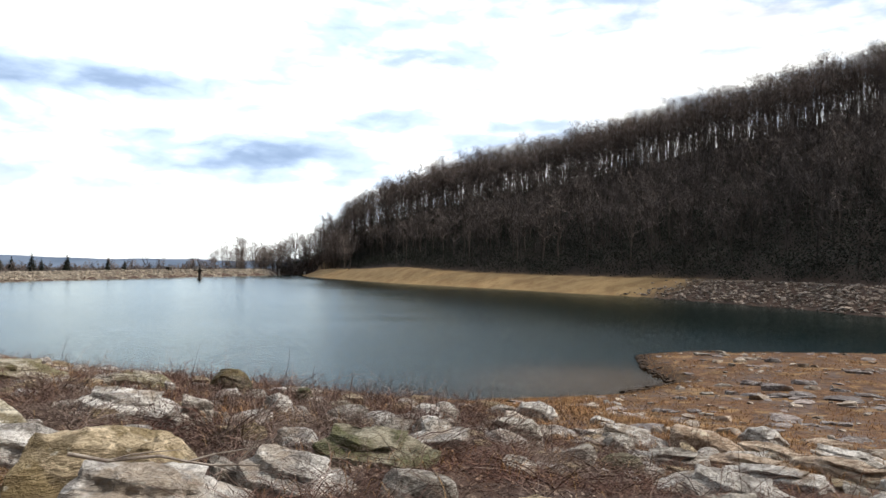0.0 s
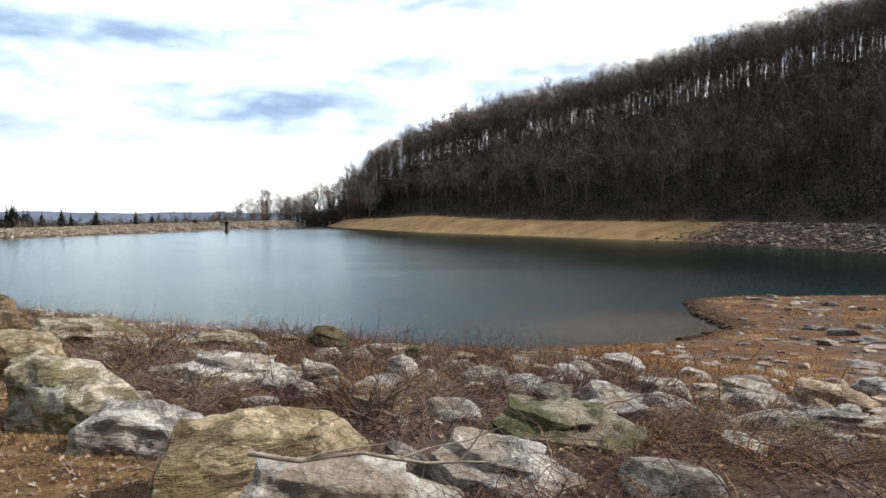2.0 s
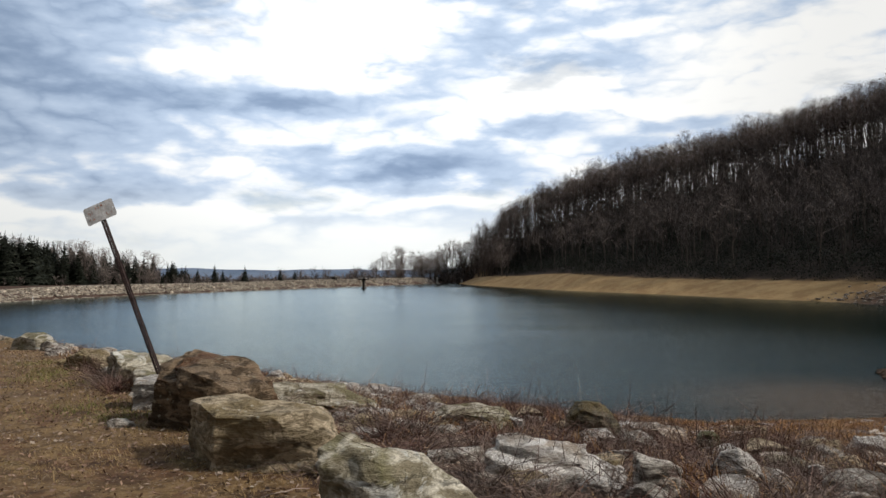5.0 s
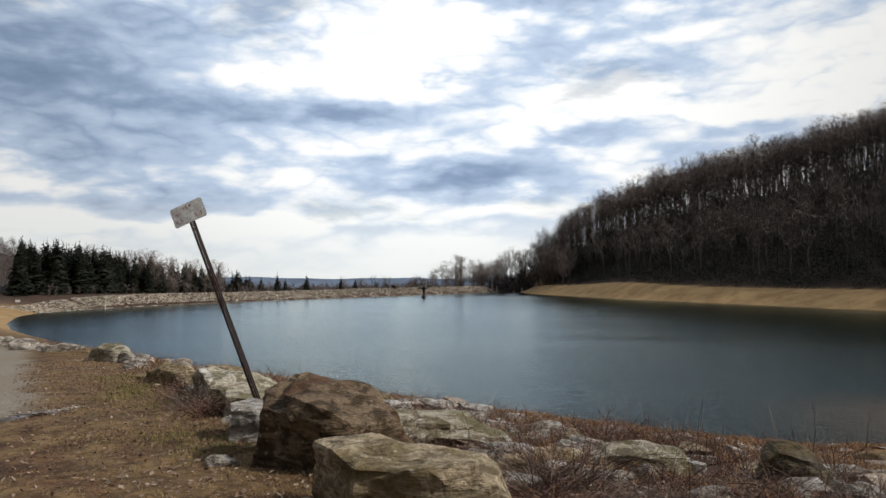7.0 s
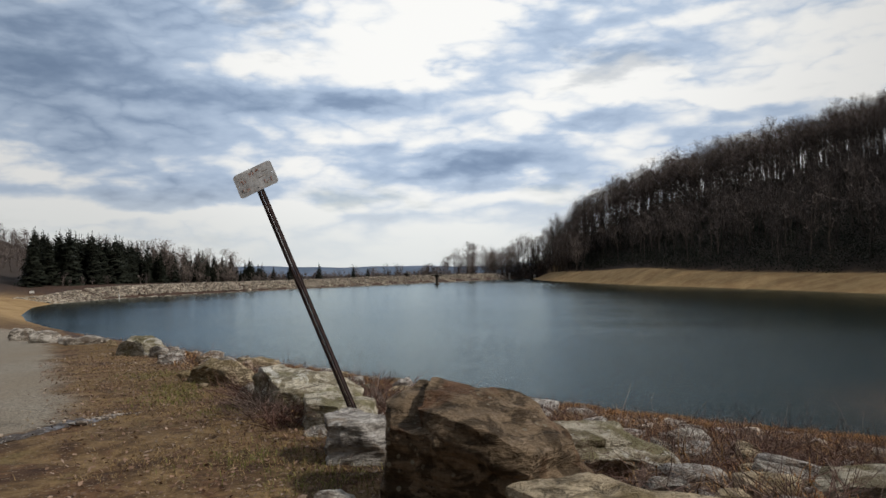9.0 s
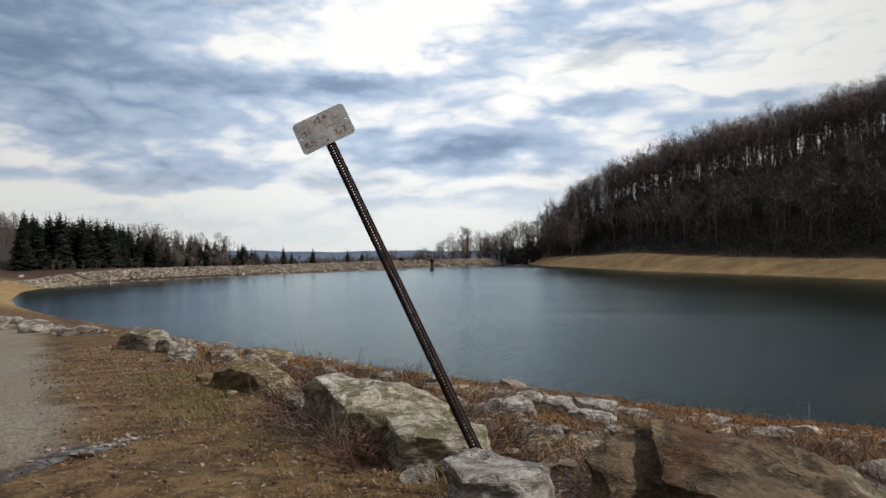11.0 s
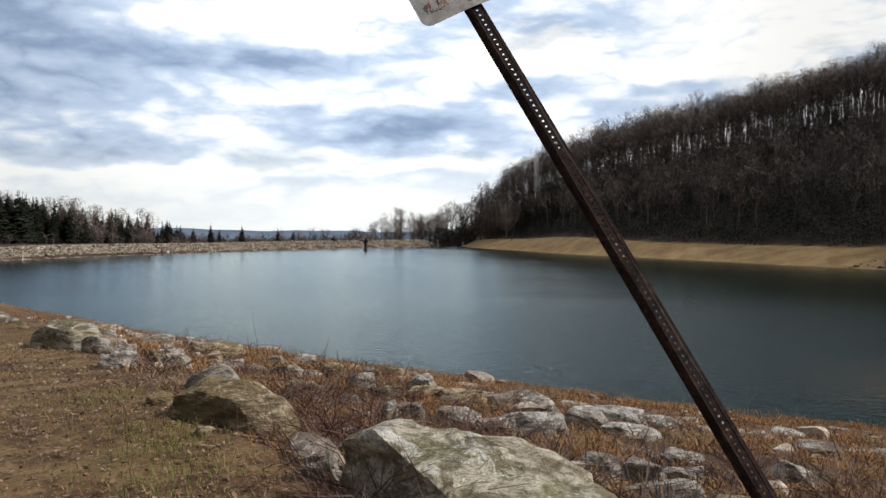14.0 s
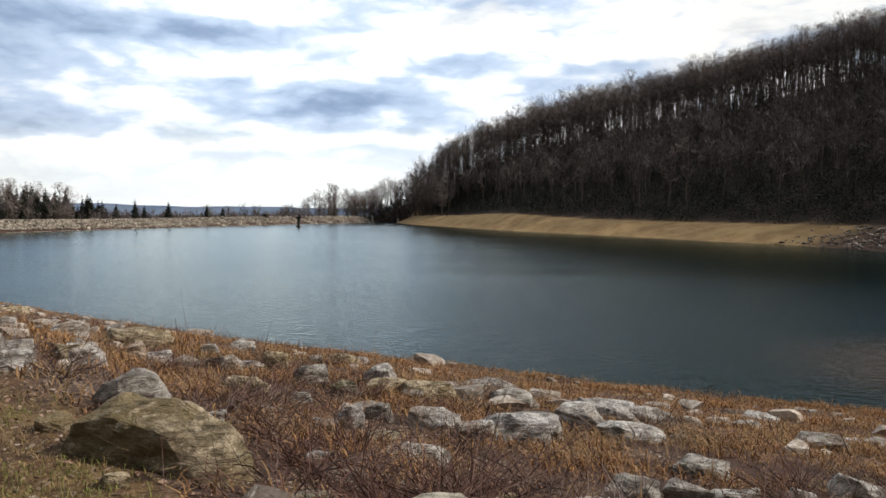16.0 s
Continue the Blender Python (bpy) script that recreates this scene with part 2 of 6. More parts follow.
RIDGE_Z = [2, 2, 2.6, 4.7, 11.5, 19.0, 24.2, 28.4, 31.4, 35.8, 38.4, 42.0, 46.8, 50.0, 52.0, 55, 45, 8]
RIDGE_R = [390, 375, 365, 358, 350, 340, 335, 328, 321, 308, 300, 285, 272, 262, 250, 230, 230, 240]
EDGE, ALONG, ACROSS = np.array((-4.2, 6.3)), np.array((-0.724, 0.69)), np.array((0.69, 0.724))


def far_from(line, x, y):
    """Distance of points to a polyline."""
    best = np.full(np.shape(x), 1e9)
    for (ax, ay), (bx, by) in zip(line[:-1], line[1:]):
        dx, dy = bx - ax, by - ay
        k = np.clip(((x - ax) * dx + (y - ay) * dy) / (dx * dx + dy * dy), 0, 1)
        best = np.minimum(best, np.hypot(x - ax - k * dx, y - ay - k * dy))
    return best


def in_water(x, y):
    inside = np.zeros(np.shape(x), bool)
    ring = SHORE + SHORE[:1]
    for (ax, ay), (bx, by) in zip(ring[:-1], ring[1:]):
        if ay != by:
            inside ^= ((ay > y) != (by > y)) & (x < (bx - ax) * (y - ay) / (by - ay) + ax)
    return inside


def ramps(x, xs, ys):
    return np.interp(x, xs, ys)


def waves(x, y, size, seed=0.0):
    """Cheap smooth unevenness, about -1 to 1."""
    a = np.sin(x / size + 1.3 + seed) * np.cos(y / size * 1.13 - 0.7 + seed)
    b = np.sin((x * 0.8 + y * 0.6) / size * 2.1 + 2.0 + seed) * np.cos((y * 0.8 - x * 0.6) / size * 1.9 + seed)
    c = np.sin((x * 0.35 - y * 0.93) / size * 4.3 + seed) * np.cos((y * 0.35 + x * 0.93) / size * 3.7 + 0.5)
    return 0.5 * a + 0.32 * b + 0.18 * c


RIDGE = [(r * math.sin(radians(a)), r * math.cos(radians(a))) for a, r in zip(RIDGE_AZ, RIDGE_R)]


def land(x, y):
    """Height of the ground, and the masks of what covers it."""
    x, y = np.asarray(x, float), np.asarray(y, float)
    wet = in_water(x, y)
    dn, dd, db, ds = (far_from(l, x, y) for l in (NEAR, DAM, BANK, SPILLWAY))
    s = (x - EDGE[0]) * ALONG[0] + (y - EDGE[1]) * ALONG[1]
    q = (x - EDGE[0]) * ACROSS[0] + (y - EDGE[1]) * ACROSS[1]
    az, r = np.degrees(np.arctan2(x, y)), np.hypot(x, y)
    # near side: rough slope up to the track
    level = ramps(s, [-60, -9, 6.6, 22, 45, 90], [5.6, 5.1, 4.87, 4.4, 4.0, 3.9])
    k = dn / (dn + np.maximum(q - 0.1, 0) + 1e-6)
    right, leftward = ramps(k, [0, 0.3, 0.58, 0.72, 0.85, 0.92, 1], [0, 0.255, 0.59, 0.77, 0.935, 0.98, 1]), ramps(k, [0, 0.3, 0.65, 0.8, 0.85, 0.9, 0.965, 1], [0, 0.23, 0.635, 0.735, 0.79, 0.87, 0.955, 0.995])
    turn = ramps(s, [4, 11], [0, 1])
    shelf = ramps(x, [6, 15, 30], [1.0, 0.55, 0.4])
    shelf = shelf + (1 - shelf) * ramps(k, [0.45, 0.8], [0, 1])
    zn = level * (right * (1 - turn) + leftward * turn) * shelf + ramps(x, [8, 13], [0.05, 0.25]) * ramps(dn, [0, 0.9], [0, 1]) * (1 - k)
    zn = zn - 0.38 * ramps(q, [2.8, 5.5, 11, 16], [0, 1, 0.7, 0]) * ramps(x, [0.9, 3.0], [0, 1])
    zn = np.where(s > 25, zn + (np.minimum(zn, 0.1 + 0.2 * dn) - zn) * ramps(s, [25, 40], [0, 1]), zn)
    # unseen rise behind the camera, added to block sky light from there
    zn = zn + ramps(-q, [14, 40, 170, 400], [0, 4, 60, 64]) * ramps(s, [60, 120], [1, 0])
    zn = zn + np.where(dn > 1, 0.07, 0.02) * waves(x, y, 1.7) * np.clip(q / 2 + 1, 0, 1) * np.exp(-r / 90)
    left = np.clip((-70 - x) / 20, 0, 1)
    zn = zn * (1 - left) + left * ramps(dn, [0, 6, 20, 60], [0, 2.6, 4.2, 6])
    # dam: rubble slope, crest, far slope
    fall = ramps(y, [150, 240], [0, 1])
    zd = ramps(dd, [0, 6.8, 12.5], [0, 2.75, 2.8]) * ramps(y, [135, 200, 270], [0.5, 0.74, 1]) - ramps(dd, [12.5, 40, 400, 4000], [0, 9, 15, 33]) * fall - ramps(dd, [12.5, 60], [0, 1]) * (1 - fall)
    # grass bank and the wooded hill
    hump = np.exp(-(((x + 22) / 26) ** 2 + ((y - 240) / 34) ** 2))
    top = 3.3 + 1.3 * hump
    zb = ramps(db, [0, 9, 16], [0, 1, 1.12]) * top
    dr = far_from(RIDGE, x, y)
    rz, rr = ramps(az, RIDGE_AZ, RIDGE_Z), ramps(az, RIDGE_AZ, RIDGE_R)
    climb = np.clip((db - 14) / (np.maximum(db - 14, 0) + dr + 1e-6), 0, 1)
    beyond = r > rr
    hill = np.where(beyond, rz - dr * 0.12, zb + (rz - zb) * climb)
    zb = np.where(db > 14, np.maximum(hill, np.where(beyond, -20, zb)), zb) + np.where(db > 16, 0.5, 0.04) * waves(x, y, 7.0)
    zs = ramps(ds, [0, 3, 25], [0.0, 0.7, 3.0])
    w = [1 / (d + 0.05) ** 4 for d in (dn, dd, db, ds * 1.6)]
    z = (zn * w[0] + zd * w[1] + zb * w[2] + zs * w[3]) / sum(w)
    z = np.where((db > 14) & (db < dn) & (az > -15) & (r < 600), np.maximum(z, hill * ramps(ds, [3, 10], [0, 1]) * ramps(az, [-13.4, -12.4], [0, 1])), z)
    d = np.minimum.reduce([dn, dd, db, ds])
    # hill beyond the left end of the dam, and the far plain
    z = z + 60 * np.exp(-(((az + 62) / 17) ** 2)) * ramps(r, [200, 440, 700, 1200], [0, 1, 0.9, 0])
    far = ramps(r, [600, 1200], [0, 1])
    z = z * (1 - far) + far * -25
    z = np.where(wet, -np.minimum(0.16 * d, 6.0), z)
    near = (w[0] / sum(w)) * (1 - far)
    masks = {
        "road": ramps(q + 0.3 * waves(x, y, 0.8), [-2.45, -1.5], [1, 0]) * ramps(q, [-8, -7], [0, 1]) * near * ramps(s, [60, 75], [1, 0]) * ramps(s - 9.3 - 0.75 * (q + 1.45) + 0.15 * waves(x, y, 0.4), [0.15, 0.6], [0, 1]),
        "strip": ramps(q + 0.3 * waves(x, y, 0.9, 2.0), [-0.1, 0.5], [1, 0]) * near,
        "straw": np.clip((w[2] / sum(w)) * ramps(db, [12, 15], [1, 0]) * ramps(y + 4 * waves(x, y, 5), [138, 150], [0, 1]) + left * near + (w[1] / sum(w)) * ramps(y + 2 * waves(x, y, 3), [130, 141], [1, 0]) * ramps(dd, [18, 28], [1, 0]), 0, 1),
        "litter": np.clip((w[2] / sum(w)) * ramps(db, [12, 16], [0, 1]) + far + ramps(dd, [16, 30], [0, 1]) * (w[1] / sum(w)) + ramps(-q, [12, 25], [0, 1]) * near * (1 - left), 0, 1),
        "rust": near * ramps(q, [0.2, 3], [0, 1]) * np.clip(ramps(dn, [0.6, 6, 14, 24], [0.9, 1, 0.5, 0.1]) + ramps(x, [3, 10], [0, 0.6]) + 0.3 * waves(x, y, 1.6, 4.0), 0, 1),
        "wet": near * ramps(dn, [0, 0.9, 1.9], [1, 0.9, 0]) * ramps(x, [-30, -10], [0.3, 1]),
        "mud": np.exp(-(((s - 7.1 + 0.5 * (q + 2.3) + 0.12 * waves(x, y, 0.5)) / 0.28) ** 2)) * ramps(q, [-5, -4, -1.9, -1.4], [0, 1, 1, 0]),
    }
    z = z - 0.05 * masks["mud"] * near
    return z, masks


def height(x, y):
    return float(land(np.array([x]), np.array([y]))[0][0])


def ground_material():
    mat = bpy.data.materials.new("ground")
    mat.use_nodes = True
    m = Nodes(mat.node_tree)
    at = m.add("ShaderNodeNewGeometry").outputs["Position"]
    big, mid, fine = m.noise(at, 0.35, 5.0, 0.6, 0.5), m.noise(at, 2.2, 6.0, 0.62, 0.4), m.noise(at, 24.0, 6.0, 0.7)

    def mask(name):
        return m.add("ShaderNodeAttribute", attribute=name).outputs["Fac"]

    def soft(name):
        return m.ramp(m.math("ADD", mask(name), m.math("MULTIPLY", m.math("SUBTRACT", mid, 0.5), 0.9)), 0.3, 0.7)

    colour = m.mix(m.ramp(mid, 0.35, 0.65), (0.085, 0.050, 0.038), (0.165, 0.10, 0.07))
    colour = m.mix(m.ramp(big, 0.45, 0.62), colour, m.mix(m.ramp(mid, 0.4, 0.6), (0.085, 0.06, 0.05), (0.15, 0.11, 0.09)))
    strip = m.mix(m.ramp(mid, 0.35, 0.65), (0.145, 0.088, 0.043), (0.32, 0.21, 0.10))
    strip = m.mix(m.ramp(m.noise(at, 1.0, 6.0, 0.68, 0.8), 0.46, 0.58, 0.0, 0.9), strip, m.mix(m.ramp(mid, 0.4, 0.6), (0.09, 0.046, 0.026), (0.19, 0.10, 0.05)))
    strip = m.mix(m.ramp(m.noise(at, 1.1, 4.0, 0.6, 0.6), 0.58, 0.7, 0.0, 0.4), strip, (0.13, 0.125, 0.04))
    strip = m.mix(m.ramp(fine, 0.55, 0.75, 0.0, 0.8), strip, (0.34, 0.26, 0.16))
    fleck = m.add("ShaderNodeTexVoronoi", {"Vector": at, "Scale": 30.0, "Randomness": 1.0})
    pale = m.math("MULTIPLY", m.ramp(fleck.outputs["Distance"], 0.22, 0.32, 1.0, 0.0), m.ramp(fleck.outputs["Color"], 0.62, 0.7))
    clods = m.noise(at, 9.0, 5.0, 0.7, 0.6)
    strip = m.mix(m.ramp(clods, 0.36, 0.6), m.mix(1.0, strip, (0.55, 0.5, 0.45), "MULTIPLY"), strip)
    strip = m.mix(m.math("MULTIPLY", pale, 0.8), strip, (0.40, 0.33, 0.25))
    colour = m.mix(m.ramp(clods, 0.36, 0.6), m.mix(1.0, colour, (0.45, 0.4, 0.38), "MULTIPLY"), colour)
    rust = m.mix(m.ramp(mid, 0.35, 0.65), (0.125, 0.064, 0.036), (0.31, 0.172, 0.09))
    rust = m.mix(m.ramp(m.noise(at, 0.8, 6.0, 0.7, 0.6), 0.45, 0.6, 0.0, 0.7), rust, (0.12, 0.066, 0.036))
    rust = m.mix(m.ramp(clods, 0.36, 0.6), m.mix(1.0, rust, (0.45, 0.4, 0.38), "MULTIPLY"), rust)
    rust = m.mix(m.ramp(m.noise(at, 0.42, 6.0, 0.7, 0.9), 0.5, 0.6, 0.0, 0.75), rust, m.mix(m.ramp(mid, 0.35, 0.65), (0.085, 0.06, 0.055), (0.19, 0.15, 0.135)))
    rust = m.mix(m.ramp(m.noise(at, 0.6, 5.0, 0.65, 0.9), 0.53, 0.62, 0.0, 0.7), rust, (0.42, 0.27, 0.125))
    colour = m.mix(soft("rust"), colour, rust)
    colour = m.mix(m.math("MULTIPLY", mask("wet"), 0.85), colour, (0.045, 0.028, 0.018))
    colour = m.mix(soft("strip"), colour, strip)
    straw = m.mix(m.ramp(m.noise(at, 0.22, 7.0, 0.68, 0.2), 0.38, 0.62), (0.35, 0.22, 0.10), (0.49, 0.335, 0.16))
    colour = m.mix(mask("straw"), colour, straw)
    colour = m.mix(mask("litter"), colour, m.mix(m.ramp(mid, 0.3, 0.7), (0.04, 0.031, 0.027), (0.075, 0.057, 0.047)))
    gravel = m.add("ShaderNodeTexVoronoi", {"Vector": at, "Scale": 42.0}).outputs["Color"]
    stone = m.mix(m.ramp(gravel, 0.1, 0.9), (0.19, 0.165, 0.13), (0.46, 0.41, 0.335))
    stone = m.mix(m.ramp(big, 0.4, 0.65, 0.0, 0.55), stone, (0.30, 0.24, 0.17))
    worn = m.math("ADD", mask("road"), m.math("ADD", m.math("MULTIPLY", m.math("SUBTRACT", mid, 0.5), 0.9), m.math("MULTIPLY", m.math("SUBTRACT", fine, 0.5), 0.9)))
    colour = m.mix(m.ramp(worn, 0.2, 0.9), colour, stone)
    colour = m.mix(m.ramp(fine, 0.3, 0.7, 0.0, 0.6), colour, m.mix(1.0, colour, (0.5, 0.48, 0.45), "MULTIPLY"))
    relief = m.add("ShaderNodeBump", {"Strength": 0.6, "Distance": 0.04, "Height": m.math("ADD", mid, m.math("MULTIPLY", fine, 0.5))}).outputs[0]
    body = m.add("ShaderNodeBsdfPrincipled", {"Base Color": colour, "Roughness": 0.95, "Normal": relief, "Specular IOR Level": 0.25})
    m.add("ShaderNodeOutputMaterial", {0: body.outputs[0]})
    return mat


def ground_sheet():
    """One sheet to the horizon, finer where the camera looks and near it."""
    cx, cy = -3.0, 2.0
    ang = np.concatenate([np.arange(-72, 52, 0.48), np.arange(52, 288, 3.0)])
    rad = np.concatenate([[0.0], np.geomspace(0.6, 60, 215), np.geomspace(61, 4600, 180)])
    a, r = np.meshgrid(np.radians(ang), rad)
    x, y = cx + r * np.sin(a), cy + r * np.cos(a)
    z, masks = land(x, y)
    rows, cols = x.shape
    verts = np.stack([x.ravel(), y.ravel(), z.ravel()], 1)
    i, j = np.meshgrid(np.arange(rows - 1), np.arange(cols), indexing="ij")
    k = (j + 1) % cols
    quads = np.stack([i * cols + j, (i + 1) * cols + j, (i + 1) * cols + k, i * cols + k], -1).reshape(-1, 4)
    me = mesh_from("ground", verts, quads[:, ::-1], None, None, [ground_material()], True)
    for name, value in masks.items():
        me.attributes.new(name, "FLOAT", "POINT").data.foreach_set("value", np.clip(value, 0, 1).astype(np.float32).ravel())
    return tagged(new("ground", me), "brown winter ground with dead grass, gravel track and leaf litter", "ground", kind="structure")


ground_sheet()


def water_material():
    mat = bpy.data.materials.new("water")
    mat.use_nodes = True
    m = Nodes(mat.node_tree)
    at = m.add("ShaderNodeNewGeometry").outputs["Position"]
    gust = m.ramp(m.noise(m.stretch(at, (0.01, 0.028, 1.0)), 1.0, 5.0, 0.6, 0.6), 0.35, 0.65, 0.92, 1.08)
    offing = m.add("ShaderNodeVectorMath", {0: at, 1: (6.0, 20.0, 0.0)}, operation="DISTANCE").outputs["Value"]
    ripple = m.noise(m.stretch(at, (0.45, 1.0, 1.0), (0, 0, radians(20))), 4.2, 3.0, 0.5, 0.4)     # short crests lying across the wind
    chop = m.noise(m.stretch(at, (0.6, 1.0, 1.0), (0, 0, radians(-20))), 1.3, 3.0, 0.55, 0.3)
    level = m.math("MULTIPLY", m.math("ADD", m.math("MULTIPLY", ripple, m.ramp(offing, 18.0, 80.0, 5.0, 0.5)), m.math("MULTIPLY", chop, m.ramp(offing, 18.0, 90.0, 2.2, 0.5))), gust)
    away = m.add("ShaderNodeVectorMath", {0: at, 1: (9.5, 40.5, 0.0)}, operation="DISTANCE").outputs["Value"]
    bed = m.mix(m.ramp(m.math("ADD", away, m.math("MULTIPLY", chop, 3.0)), 3.0, 13.0, 0.75, 0.0), (0.003, 0.014, 0.013), (0.13, 0.085, 0.05))      # the stony bottom shows through by the headland
    relief = m.add("ShaderNodeBump", {"Strength": 0.2, "Distance": 0.12, "Height": level}).outputs[0]
    depth = m.add("ShaderNodeBsdfDiffuse", {"Color": bed})
    shine = m.add("ShaderNodeBsdfAnisotropic", {"Color": (0.66, 0.735, 0.745, 1), "Roughness": m.math("MULTIPLY", gust, 0.195), "Anisotropy": 0.4, "Tangent": m.add("ShaderNodeCombineXYZ", {0: 0.97, 1: 0.25}).outputs[0], "Normal": relief})
    shine.distribution = "BECKMANN"
    body = m.add("ShaderNodeMixShader", {0: m.add("ShaderNodeFresnel", {"IOR": 1.333, "Normal": relief}).outputs[0], 1: depth.outputs[0], 2: shine.outputs[0]})
    m.add("ShaderNodeOutputMaterial", {0: body.outputs[0]})
    return mat


def water_sheet():
    bm = bmesh.new()
    x, y = np.array([p[0] for p in SHORE], float), np.array([p[1] for p in SHORE], float)
    px, py = np.roll(x, 1), np.roll(y, 1)
    nx, ny = np.roll(x, -1), np.roll(y, -1)
    tx, ty = nx - px, ny - py
    length = np.hypot(tx, ty)
    sign = 1.0 if np.sum(x * ny - nx * y) < 0 else -1.0
    ox, oy = x - sign * ty / length * 1.5, y + sign * tx / length * 1.5
    face = bm.faces.new([bm.verts.new((a, b, 0.0)) for a, b in zip(ox, oy)])
    bmesh.ops.triangulate(bm, faces=[face])
    for f in bm.faces:
        if f.normal.z < 0:
            f.normal_flip()
    me = bpy.data.meshes.new("water")
    bm.to_mesh(me)
    me.materials.append(water_material())
    return tagged(new("water", me), "dark rippled reservoir water under a cloudy sky", "water", kind="structure")


water_sheet()


def distant_ridge():
    """Low forested hills at the horizon, the blue haze of distance painted into their colour."""
    mat = bpy.data.materials.new("far_hills")
    mat.use_nodes = True
    m = Nodes(mat.node_tree)
    at = m.add("ShaderNodeNewGeometry").outputs["Position"]
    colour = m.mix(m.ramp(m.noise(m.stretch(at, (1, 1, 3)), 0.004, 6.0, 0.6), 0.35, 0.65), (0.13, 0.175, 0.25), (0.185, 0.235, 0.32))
    body = m.add("ShaderNodeBsdfPrincipled", {"Base Color": colour, "Roughness": 1.0, "Specular IOR Level": 0.0})
    m.add("ShaderNodeOutputMaterial", {0: body.outputs[0]})
    az = np.radians(np.arange(-75, 15, 0.2))
    top = 3300 * np.tan(np.radians(0.22 + 0.12 * np.sin(az * 9 + 1) + 0.05 * np.sin(az * 31) + 0.02 * np.sin(az * 90)))
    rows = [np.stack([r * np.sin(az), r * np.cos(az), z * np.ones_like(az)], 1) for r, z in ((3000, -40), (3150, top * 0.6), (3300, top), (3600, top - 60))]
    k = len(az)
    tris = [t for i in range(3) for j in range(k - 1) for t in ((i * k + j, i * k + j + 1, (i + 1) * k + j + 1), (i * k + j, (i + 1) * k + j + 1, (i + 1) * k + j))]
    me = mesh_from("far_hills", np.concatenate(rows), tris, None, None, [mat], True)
    return tagged(new("backdrop", me), "wooded hills far off at the horizon, painted blue with haze", "hills", kind="structure")


distant_ridge()


# ---- trees ----
def bare_tree(rng, tall, limbs, forks, twigs, crown_from=0.38, twig_width=0.05, spread=1.0, sides=5):
    """Triangles of a leafless tree: bark (0) and twigs (1), inside a rounded crown."""
    pile = Pile()
    bend = rng.normal(0, 0.018, (5, 2)).cumsum(0) * tall
    hs = np.array([0, 0.25, 0.5, 0.72, 0.9]) * tall
    spine = np.column_stack([bend[:, 0] - bend[0, 0], bend[:, 1] - bend[0, 1], hs])
    spine[0, 2] = -0.4
    thick = 0.009 * tall + 0.03
    pile.tube(spine, thick * np.array([1.25, 0.95, 0.7, 0.35, 0.06]), sides, 0)
    half = (1.0 - crown_from) * tall * 0.5
    heart = np.array([spine[3, 0], spine[3, 1], tall - half])
    size = np.array([0.2 * spread * tall, 0.2 * spread * tall, half])

    def inside(p):
        d = (p - heart) / size
        far = np.linalg.norm(d)
        return p if far < 1 else heart + (p - heart) / far * rng.uniform(0.9, 1.03)

    for _ in range(limbs):
        d = rng.normal(size=3) + (0, 0, 0.35)
        tip = heart + d / np.linalg.norm(d) * size * rng.uniform(0.5, 0.97)
        out = math.hypot(tip[0] - heart[0], tip[1] - heart[1])
        h = np.clip(tip[2] - out * rng.uniform(0.7, 1.6) - 0.06 * tall, crown_from * 0.75 * tall, 0.86 * tall)
        base = np.array([np.interp(h, hs, spine[:, i]) for i in range(3)])
        mid = base + (tip - base) * 0.5 + rng.normal(0, 0.02, 3) * tall - np.array([0, 0, 0.03 * out])
        pile.tube([base, mid, tip], thick * np.array([0.34, 0.2, 0.04]) * (1.2 - 0.5 * h / tall), 3, 0)
        for _ in range(forks):
            k = rng.uniform(0.2, 1.0)
            b0 = base + (mid - base) * min(k * 2, 1) + (tip - mid) * max(k * 2 - 1, 0)
            b1 = inside(b0 + (rng.normal(0, 0.10, 3) + (0, 0, 0.07)) * tall)
            pile.blade(b0, b1, twig_width * 1.3, rng, 1)
            for _ in range(twigs):
                t0 = b0 + (b1 - b0) * rng.uniform(0.25, 1.0)
                pile.blade(t0, inside(t0 + (rng.normal(0, 0.05, 3) + (0, 0, 0.03)) * tall), twig_width * 0.7, rng, 1)
    return pile.arrays()


